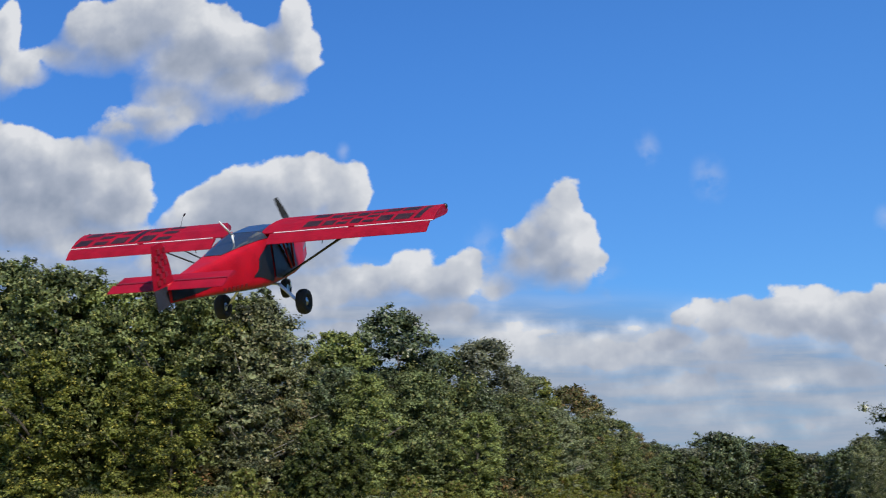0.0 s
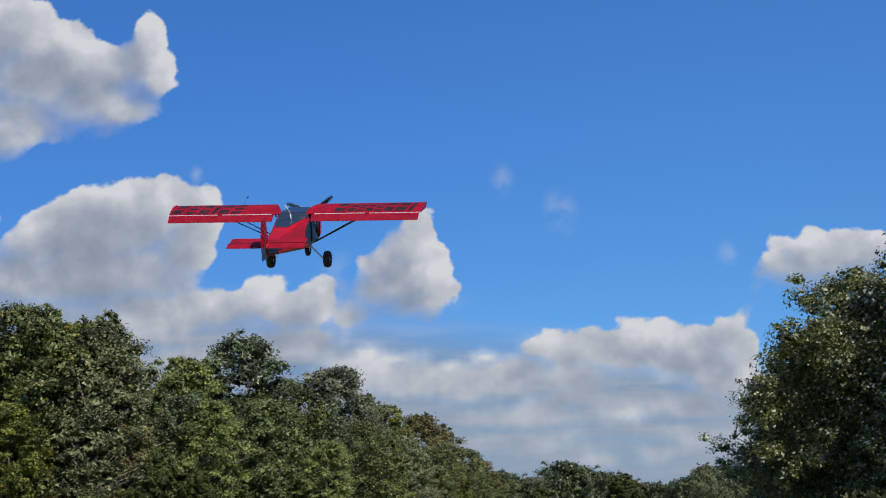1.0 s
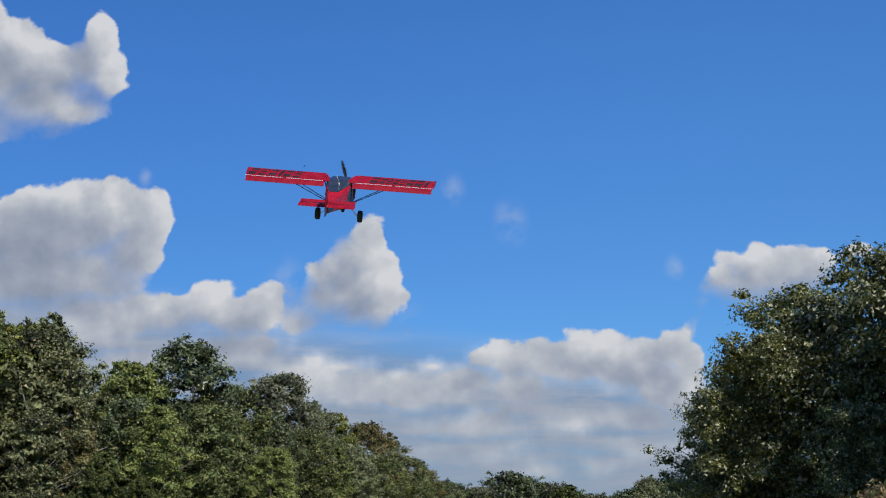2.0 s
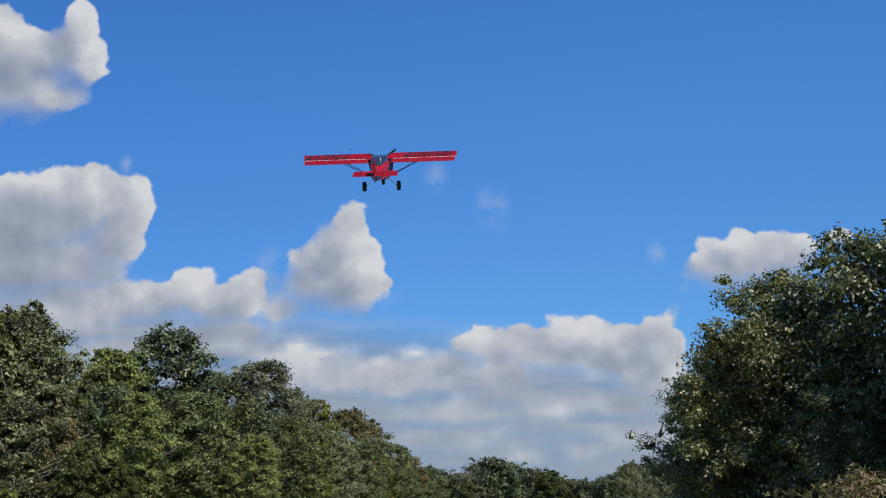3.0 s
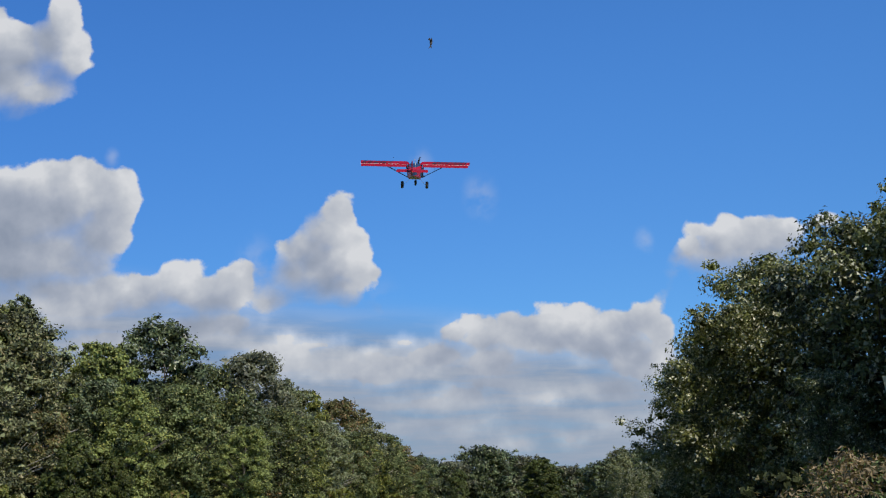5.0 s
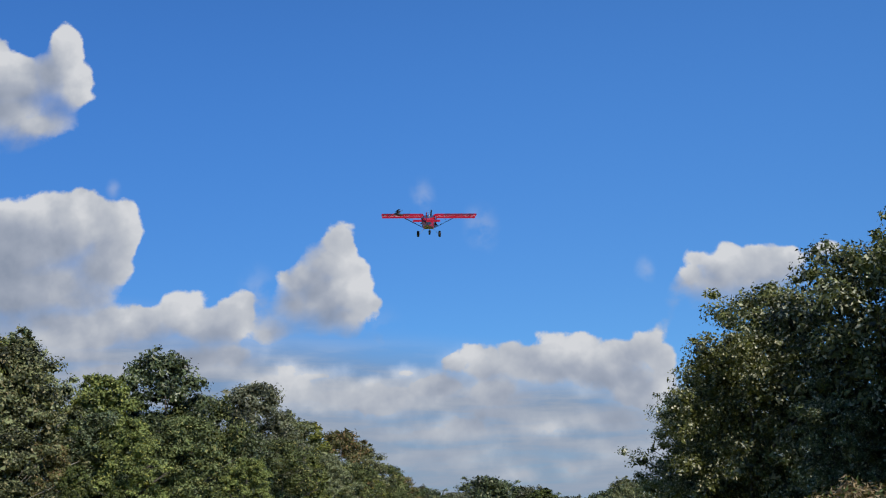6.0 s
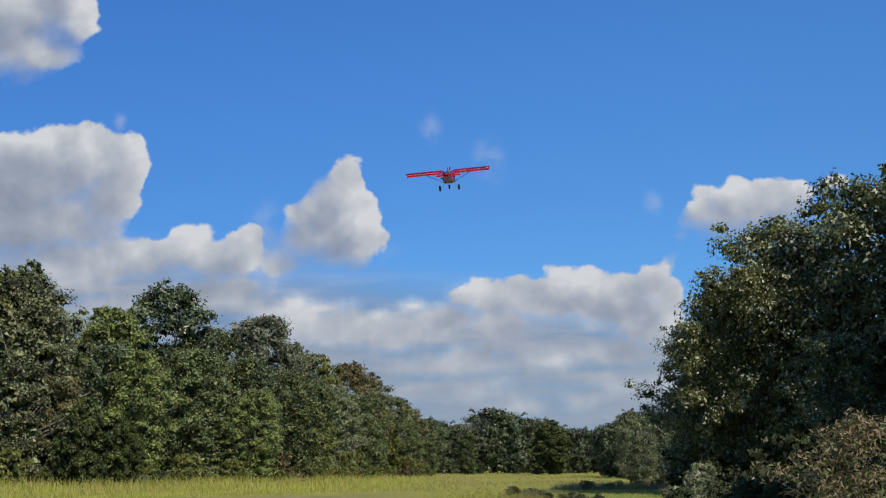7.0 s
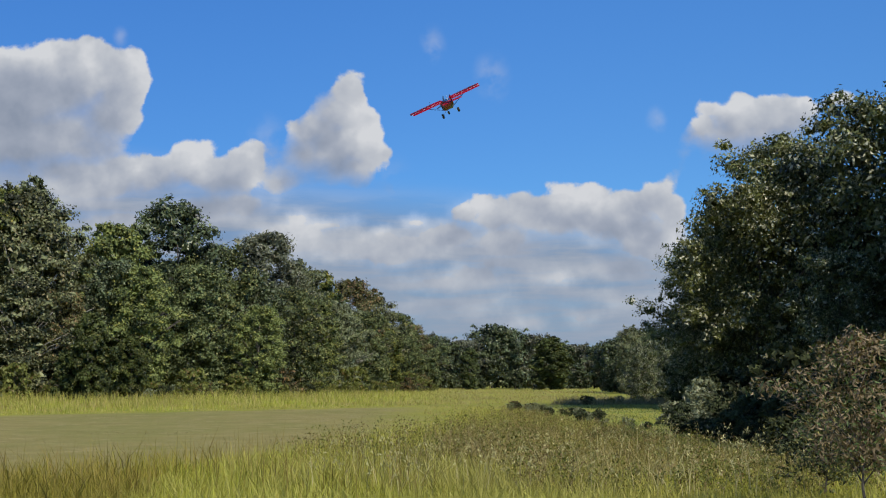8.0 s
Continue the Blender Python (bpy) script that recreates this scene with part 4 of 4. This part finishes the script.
def hull_panel(name, y0, y1, u0, u1, mat, out=0.008, label="", shape=None, parent=None):
    """A sheet that follows the hull, slightly proud; shape(t) narrows it along its length to a band of (low, high)."""
    rings = []
    for i in range(13):
        t = i / 12
        lo, hi = shape(t) if shape else (0.0, 1.0)
        y = y0 + (y1 - y0) * t
        us = [u0 + (u1 - u0) * (lo + (hi - lo) * k / 8) for k in range(9)]
        rings.append([hull_point(y, u, out) for u in us] + [hull_point(y, u, out - 0.012) for u in us[::-1]])
    return part(name, loft(rings), mat, parent or plane, label, smooth=False)


ys = sorted({s[0] for s in HULL} | set(np.linspace(1.95, -4.15, 30)), reverse=True)
body = part("fuselage", loft([[hull_point(y, (k + 0.5) / 32) for k in range(32)] for y in ys]), RED_GLOSS, plane, "glossy red metal fuselage", smooth=True)
hull_panel("windscreen", 0.82, 0.32, -0.20, 0.20, GLASS, 0.010, "tinted curved windscreen")
hull_panel("cabin_roof", 0.30, -0.58, -0.105, 0.105, GLASS, 0.010, "clear tinted cabin roof")
hull_panel("rear_window", -0.62, -2.15, -0.175, 0.175, GLASS, 0.012, "dark tinted rear window", lambda t: (0.42 * t, 1 - 0.42 * t))
for side in (0, 1):
    def mirrored(u0, u1):
        return (u0, u1) if not side else (1 - u1, 1 - u0)
    u0, u1 = mirrored(0.135, 0.345)
    door = hull_panel("door", 0.62, -0.52, u0, u1, BLACK, 0.030, "dark tinted bulged cabin door", lambda t: (0.16 * (2 * t - 1) ** 2, 1 - 0.22 * (2 * t - 1) ** 2))
    u0, u1 = mirrored(0.145, 0.25)
    hull_panel("door_window", 0.50, -0.42, u0, u1, GLASS, 0.042, "bulged tinted door window", lambda t: (0.2 * (2 * t - 1) ** 2, 1 - 0.2 * (2 * t - 1) ** 2), door)
    u0, u1 = mirrored(0.20, 0.36)
    hull_panel("swoosh", -0.56, -1.35, u0, u1, BLACK, 0.007, "black curved flash", lambda t: (0.10 + 0.30 * t, 0.95 - 0.5 * math.sin(t * 1.6)))
    u0, u1 = mirrored(0.22, 0.37)
    hull_panel("swoosh", -2.45, -4.10, u0, u1, BLACK, 0.007, "black tapering flash", lambda t: (0.20 - 0.15 * t, 0.26 + 0.60 * t * t))
    u0, u1 = mirrored(0.30, 0.345)
    for k in range(6):
        a = -1.62 - k * 0.15
        hull_panel("marking", a, a - 0.10, u0, u1, DARK_RED, 0.006, "small dark registration bar")
hull_panel("belly_skin", 1.28, -4.05, 0.405, 0.595, BELLY, 0.005, "dark grey unpainted belly")
hull_panel("cowling_band", 1.78, 1.32, 0.0, 1.0, GREY, 0.006, "grey engine cowling")
bm = bmesh.new()
for sx in (-0.24, 0.24):
    loft([[(sx + dx, 0.05 + 0.05 * (z > -0.8), z) for dx in (-0.18, 0.18)] + [(sx + dx, -0.10 - 0.12 * (z > -0.8), z) for dx in (0.18, -0.18)] for z in (-1.0, -0.86, -0.5, -0.30)], bm=bm)
part("seat_backs", bm, SEAT, plane, "dark seat backs")

# wing: profile (y, z) from the nose over the top and back below
FOIL = [(0.46, -0.030), (0.42, 0.030), (0.34, 0.075), (0.22, 0.108), (0.06, 0.120), (-0.14, 0.098), (-0.34, 0.046), (-0.52, -0.020), (-0.62, -0.062),
        (-0.62, -0.085), (-0.40, -0.085), (-0.10, -0.098), (0.15, -0.105), (0.32, -0.098), (0.42, -0.075)]
FLAP = [(-0.64, -0.098), (-0.66, -0.078), (-0.72, -0.082), (-0.84, -0.148), (-0.955, -0.245), (-0.95, -0.252), (-0.80, -0.175), (-0.70, -0.125), (-0.655, -0.112)]


def top_z(y):
    ys, zs = zip(*FOIL[:9])
    return float(np.interp(-y, [-a for a in ys], zs))


def root_x(y):
    return 0.40 + 0.36 * max(0.0, min(1.0, (y + 0.45) / 0.75))


def tip_x(y):
    return 4.01 + 0.06 * max(0.0, min(1.0, (y + 0.95) / 1.2))


# plain slanted marks: bars across and along, as shares of a mark's width and depth
STEM = [(0.0, 1.0, 0.0, 1.0)]
PAIR = [(0.0, 0.94, 0.0, 0.36), (0.0, 0.94, 0.62, 1.0)]
TRIPLE = [(0.0, 0.92, 0.0, 0.20), (0.0, 0.92, 0.40, 0.60), (0.0, 0.92, 0.80, 1.0)]
for sx in (-1, 1):
    rows = [[(sx * (root_x(y) + (tip_x(y) - root_x(y)) * s), y, z) for y, z in FOIL] for s in np.linspace(0, 1, 9)]
    wing = part("wing", loft(rows), RED, plane, "red metal wing with black markings")
    rows = [[(sx * (0.62 + (tip_x(y) - 0.62) * s), y, z) for y, z in FLAP] for s in np.linspace(0, 1, 5)]
    flap = part("flaperon", loft(rows), RED, plane, "red flaperon lowered behind the wing")
    for s0, s1 in ((0.02, 0.48), (0.52, 0.99)):
        rows = [[(sx * (0.62 + 3.5 * s), y, z) for y, z in ((-0.632, -0.059), (-0.652, -0.065), (-0.652, -0.071), (-0.632, -0.065))] for s in (s0, s1)]
        part("stripe", loft(rows), WHITE, flap, "white stripe along the flaperon hinge")
    for x0 in (1.1, 2.0, 3.0, 3.8):
        rows = [[(sx * (x0 + dx), y, z) for y, z in ((-0.45, -0.09), (-0.62, -0.09), (-0.78, -0.15), (-0.76, -0.19), (-0.60, -0.15))] for dx in (-0.015, 0.015)]
        part("hinge_bracket", loft(rows), RED, flap)
    # rounded end plate and dark tip light
    rows = [[(sx * (tip_x(y) + d), y * k + (1 - k) * -0.08, z * k) for y, z in FOIL] for d, k in ((-0.01, 1.02), (0.03, 1.02), (0.05, 0.9))]
    part("wing_tip", loft(rows), RED, wing)
    bm = bmesh.new()
    bmesh.ops.create_uvsphere(bm, u_segments=10, v_segments=6, radius=0.055, matrix=Matrix.Translation((sx * 4.10, 0.30, 0.06)))
    part("tip_light", bm, BLACK, wing, "dark wing tip light", smooth=True)
    # black lettering blocks on the upper skin
    if sx < 0:
        marks = [(-4.02, 0.34, 0.04, -0.55), (-3.56, 0.32, 0.04, -0.55), (-3.14, 0.34, 0.04, -0.55), (-2.70, 0.13, 0.04, -0.55), (-2.48, 0.33, 0.04, -0.55), (-2.06, 0.34, 0.04, -0.55)]
    else:
        marks = [(1.28, 0.34, 0.04, -0.52), (1.69, 0.25, -0.08, -0.52), (1.99, 0.24, -0.08, -0.52), (2.28, 0.22, -0.08, -0.52), (2.55, 0.25, -0.08, -0.52), (2.86, 0.30, 0.04, -0.52), (3.22, 0.36, 0.04, -0.52), (3.66, 0.12, 0.04, -0.52)]
    for (x0, w, hi, lo), form in zip(marks, (PAIR, TRIPLE, PAIR, STEM, PAIR, TRIPLE) if sx < 0 else (PAIR, PAIR, TRIPLE, PAIR, TRIPLE, PAIR, PAIR, STEM)):
        for f0, f1, g0, g1 in form:
            rows = []
            for y in np.linspace(hi + (lo - hi) * g0, hi + (lo - hi) * g1, 5):
                skew = 0.17 * (y - lo) / (hi - lo)
                a, c = x0 + skew + w * f0, x0 + skew + w * f1
                rows.append([(a, y, top_z(y) + 0.006), (c, y, top_z(y) + 0.006), (c, y, top_z(y) - 0.004), (a, y, top_z(y) - 0.004)])
            part("lettering_bar", loft(rows), LETTER, wing, "black painted lettering bar")
    # struts
    for y0, y1 in ((0.12, 0.22), (-0.10, -0.42)):
        part("wing_strut", tube([(sx * 0.50, y0, -1.10), (sx * 2.42, y1, -0.10)], 0.017, 8), BLACK, plane, "black wing strut", smooth=True)
    for y0, y1 in ((0.46, 0.20), (0.30, -0.32)):
        part("cabin_post", tube([(sx * 0.57, y0, -0.98), (sx * 0.66, y1, -0.10)], 0.026, 6), RED, plane, "red cabin post", smooth=True)
    part("jury_strut", tube([(sx * 1.45, 0.0, -0.46), (sx * 1.50, 0.05, -0.10)], 0.010, 6), BLACK, plane)
    # main wheel on its spring leg
    leg = loft([[(sx * x, y + dy, z + dz) for dy, dz in ((-0.07, -0.012), (0.07, -0.012), (0.07, 0.012), (-0.07, 0.012))]
                for x, y, z in ((0.20, -0.20, -1.19), (0.44, -0.20, -1.22), (0.62, -0.18, -1.42), (0.74, -0.17, -1.56), (0.84, -0.165, -1.62))])
    part("landing_gear_leg", leg, ALU, plane, "bare metal spring leg")
    wheel = new("wheel")
    wheel.parent, wheel.location = plane, (sx * 0.93, -0.163, -1.635)
    tyre = loft([[(d, r * math.cos(2 * math.pi * k / 28), r * math.sin(2 * math.pi * k / 28)) for k in range(28)] for d, r in
                 ((-0.060, 0.085), (-0.100, 0.15), (-0.10, 0.235), (-0.06, 0.262), (0.0, 0.268), (0.06, 0.262), (0.10, 0.235), (0.100, 0.15), (0.060, 0.085))], caps=False)
    part("tyre", tyre, RUBBER, wheel, "fat black bush tyre", smooth=True)
    rim = loft([[(d, r * math.cos(2 * math.pi * k / 20), r * math.sin(2 * math.pi * k / 20)) for k in range(20)] for d, r in ((-0.09, 0.025), (-0.075, 0.05), (-0.062, 0.09), (0.062, 0.09), (0.075, 0.05), (0.09, 0.025))])
    part("rim", rim, ALU, wheel, "bare metal rim", smooth=False)

# nose wheel
part("nose_strut", tube([(0, 1.30, -1.05), (0, 1.22, -1.42)], 0.03, 8), ALU, plane, smooth=True)
for dx in (-0.11, 0.11):
    part("fork_blade", tube([(dx * 0.6, 1.22, -1.40), (dx, 1.18, -1.46), (dx, 1.14, -1.58)], 0.016, 6), ALU, plane)
nose = new("nose_wheel")
nose.parent, nose.location = plane, (0, 1.14, -1.585)
part("tyre", loft([[(d, r * math.cos(2 * math.pi * k / 24), r * math.sin(2 * math.pi * k / 24)) for k in range(24)] for d, r in ((-0.05, 0.09), (-0.08, 0.14), (-0.05, 0.205), (0, 0.215), (0.05, 0.205), (0.08, 0.14), (0.05, 0.09))], caps=False), RUBBER, nose, "black nose tyre", smooth=True)
part("rim", loft([[(d, r * math.cos(2 * math.pi * k / 16), r * math.sin(2 * math.pi * k / 16)) for k in range(16)] for d, r in ((-0.05, 0.03), (-0.052, 0.095), (0.052, 0.095), (0.05, 0.03))]), ALU, nose)

# tail
def tail_ring(x, front, back, z, thick, drop):
    return [(x, front, z), (x, front - 0.06, z + thick), (x, (front + back) / 2, z + thick * 0.8 - drop * 0.4), (x, back, z - drop), (x, back, z - drop - 0.008), (x, (front + back) / 2, z - thick - drop * 0.4), (x, front - 0.06, z - thick)]


part("stabiliser", loft([tail_ring(x, -3.55, -3.93, -0.285, 0.035, 0.035) for x in (-1.12, 0, 1.12)]), RED, plane, "red horizontal stabiliser")
for sx in (-1, 1):
    part("elevator", loft([tail_ring(sx * x, -3.95, -4.26, -0.335, 0.022, 0.075) for x in (0.07, 0.6, 1.15)]), RED, plane, "red elevator")
    part("elevator_stripe", loft([[(sx * x, y, z) for y, z in ((-3.925, -0.295), (-3.958, -0.302), (-3.958, -0.306), (-3.925, -0.300))] for x in (0.07, 1.12)]), DARK_RED, plane, "dark hinge line")
rud = [(-3.90, -0.30, 0.03), (-3.98, 0.10, 0.035), (-4.12, 0.43, 0.025), (-4.46, 0.43, 0.008), (-4.58, -0.05, 0.008), (-4.60, -0.36, 0.010), (-4.02, -0.36, 0.035)]
rudder = part("rudder", loft([[(d * t, y, z) for y, z, t in rud] for d in (-1, 1)]), RED, plane, "red all-moving rudder")
part("rudder_foot", loft([[(d * t, y, z) for y, z, t in ((-4.02, -0.362, 0.035), (-4.60, -0.362, 0.010), (-4.56, -0.74, 0.010), (-4.15, -0.72, 0.035))] for d in (-1, 1)]), NAVY, plane, "blackish lower rudder")
for i in range(6):
    for j in range(4):
        if (i + j) % 2:
            y, z = -4.10 - j * 0.10 - (0.03 if i < 3 else 0), -0.25 + i * 0.11
            part("check", loft([[(d, y + a, z + b) for a, b in ((0.045, -0.045), (0.045, 0.045), (-0.045, 0.045), (-0.045, -0.045))] for d in (-0.040, 0.040)]), DARK_RED, rudder)
# aerials
part("aerial", tube([(0.10, -1.30, 0.02), (0.04, -1.72, 0.40)], [0.026, 0.016], 6), WHITE, plane, "white blade aerial", smooth=True)
part("aerial_foot", tube([(0.10, -1.34, -0.20), (0.10, -1.36, 0.06)], [0.014, 0.026], 6), WHITE, plane, smooth=True)
part("whip_aerial", tube([(-1.78, 0.10, 0.10), (-1.66, 0.10, 0.36)], 0.004, 5), BLACK, plane, "thin dark whip aerial")
part("aerial_tip", tube([(-1.66, 0.10, 0.35), (-1.61, 0.10, 0.40)], 0.018, 6), BLACK, plane)

# propeller
prop = new("propeller")
prop.parent, prop.location = plane, (0, 2.06, -0.52)
for k in range(3):
    a = 2 * math.pi * k / 3
    rows = []
    for r, w, tw in ((0.08, 0.05, 60), (0.24, 0.075, 45), (0.48, 0.075, 28), (0.75, 0.06, 18), (0.92, 0.035, 14)):
        c, s = math.cos(radians(tw)), math.sin(radians(tw))
        ring = [(w * c + 0.010 * -s, w * s + 0.010 * c), (-w * c + 0.010 * -s, -w * s + 0.010 * c), (-w * c - 0.010 * -s, -w * s - 0.010 * c), (w * c - 0.010 * -s, w * s - 0.010 * c)]
        rows.append([tuple(Matrix.Rotation(a, 3, "Y") @ Vector((p, q, r))) for p, q in ring])
    part("blade", loft(rows), BLACK, prop, "black propeller blade")
part("spinner", loft([[(r * math.cos(2 * math.pi * k / 16), y, r * math.sin(2 * math.pi * k / 16)) for k in range(16)] for y, r in ((-0.10, 0.13), (0.0, 0.13), (0.12, 0.10), (0.20, 0.04), (0.22, 0.005))]), WHITE, prop, smooth=True)

# ---- bird ----
FEATHER = paint("dark_feathers", (0.035, 0.032, 0.032), 0.7, vary=0.25, scale=20.0)
bird = tagged(new("bird"), "small dark swallow flying over the meadow", "bird")
part("torso", loft([[(r * math.cos(2 * math.pi * k / 10), y, r * 0.85 * math.sin(2 * math.pi * k / 10)) for k in range(10)] for y, r in ((0.09, 0.004), (0.075, 0.014), (0.05, 0.018), (0.0, 0.026), (-0.05, 0.018), (-0.09, 0.008))]), FEATHER, bird, smooth=True)
part("tail", loft([[(x, y, z) for x, y, z in ((-0.008, -0.08, 0.0), (0.008, -0.08, 0.0), (0.03, -0.16, 0.0), (0.0, -0.13, 0.0), (-0.03, -0.16, 0.0))], [(-0.008, -0.08, 0.004), (0.008, -0.08, 0.004), (0.03, -0.16, 0.003), (0.0, -0.13, 0.003), (-0.03, -0.16, 0.003)]]), FEATHER, bird)
flappers = []
for sx in (-1, 1):
    w = part("wing", loft([[(sx * x, y0, 0.004), (sx * x, y0, -0.002), (sx * x, y1, -0.002), (sx * x, y1, 0.002)] for x, y0, y1 in ((0.0, 0.03, -0.02), (0.04, 0.035, -0.02), (0.06, 0.01, -0.03), (0.085, -0.03, -0.045))]), FEATHER, bird)
    w.location = (sx * 0.012, 0.01, 0.012)
    flappers.append((sx, w))


# ---- what moves ----
def motions():
    # aeroplane: seconds, plan x, y, height over the eye, heading, nose up, lean to the right
    flight = [
        (0.0, -8.40, 25.03, 5.34, -6.0, 21.3, -1.9), (0.5, -7.49, 31.8, 7.20, -4.4, 22.7, -0.4), (1.0, -6.87, 39.12, 9.65, -4.0, 23.8, 0.4),
        (1.5, -6.20, 46.28, 12.22, -3.5, 25.8, 2.7), (1.7, -5.86, 49.03, 13.24, -3.4, 26.6, 4.5), (2.2, -4.95, 55.7, 15.75, -2.4, 26.3, 4.0),
        (2.8, -3.92, 63.2, 18.12, -1.5, 25.1, 0.1), (3.0, -3.50, 65.8, 18.85, -1.2, 24.6, -2.5), (3.5, -2.64, 72.6, 20.57, -1.4, 23.7, -5.4),
        (4.0, -2.06, 79.30, 22.27, -2.0, 21.9, -1.5), (4.2, -1.92, 81.94, 22.86, -2.1, 20.9, 0.1), (4.8, -1.45, 89.9, 24.6, -2.4, 19.0, 1.6),
        (5.5, -0.80, 99.32, 26.28, -2.6, 17.4, 2.0), (6.0, -0.32, 106.50, 26.99, -2.8, 16.4, 0.7), (6.5, 0.26, 113.41, 27.49, -2.3, 15.3, -0.6),
        (7.0, 0.74, 121.03, 28.38, -0.1, 14.1, -5.5), (7.5, 0.86, 128.73, 29.50, 4.1, 12.2, -15.9), (8.0, 0.17, 136.54, 30.64, 9.0, 10.4, -26.4),
    ]
    walk(plane, [(t, Matrix.Translation((x, y, z + EYE)) @ turned(a, b, c)) for t, x, y, z, a, b, c in flight])
    # propeller: a part of a turn every tenth of a second
    blade_at = [(0.0, -22), (0.5, 52), (1.0, 52), (1.5, 60), (1.7, -8), (2.8, 0), (3.0, 52), (3.5, 36), (4.0, 48), (5.5, 2), (6.0, 8), (6.5, 10), (7.0, 15), (7.5, 12), (8.0, 20)]
    angle, rows = -22.0, [(0.0, -22.0)]
    for (t0, a0), (t1, a1) in zip(blade_at, blade_at[1:]):
        steps = round((t1 - t0) * 10)
        # whole thirds of a turn between, at about 72 degrees a step
        total = (a1 - a0) + 120 * round((72 * steps - (a1 - a0)) / 120)
        if total / steps > 88:
            total -= 120
        for k in range(1, steps + 1):
            rows.append((t0 + k / 10, angle + total * k / steps))
        angle += total
    rows = [(t, Matrix.Translation((0, 2.06, -0.52)) @ Matrix.Rotation(radians(a), 4, "Y")) for t, a in rows]
    walk(prop, rows)
    # bird: seconds, direction slopes and distance
    trip = [(0.0, 0.40, 0.75, 24, 75), (2.0, 0.22, 0.56, 22, 70), (3.0, 0.10, 0.445, 20, 65), (3.4, 0.070, 0.4145, 20, 50), (3.6, 0.054, 0.406, 20, 40), (3.8, 0.030, 0.394, 20, 20), (4.0, 0.020, 0.396, 20, 0), (4.2, 0.009, 0.396, 20, -15), (5.3, -0.001, 0.366, 21, -10), (5.5, 0.014, 0.345, 21, 0),
            (5.7, 0.000, 0.310, 21, 10), (5.9, -0.0165, 0.271, 21, 40), (6.0, -0.028, 0.254, 21, 70), (6.1, -0.087, 0.242, 21, 85), (6.2, -0.162, 0.221, 21, 90), (6.3, -0.272, 0.2025, 21, 95), (6.6, -0.60, 0.15, 22, 95), (7.2, -1.2, 0.10, 24, 90), (8.0, -1.9, 0.10, 26, 80)]
    walk(bird, [(t, Matrix.Translation((u * d, d, v * d + EYE)) @ turned(head, 65 if t < 5.95 else 12, 25 if t < 3.9 else 0)) for t, u, v, d, head in trip])
    for sx, w in flappers:
        walk(w, [(i / 5, Matrix.Translation((sx * 0.012, 0.01, 0.012)) @ Matrix.Rotation(radians(-sx * (80 if i % 2 else 58)), 4, "Y")) for i in range(41)])


motions()
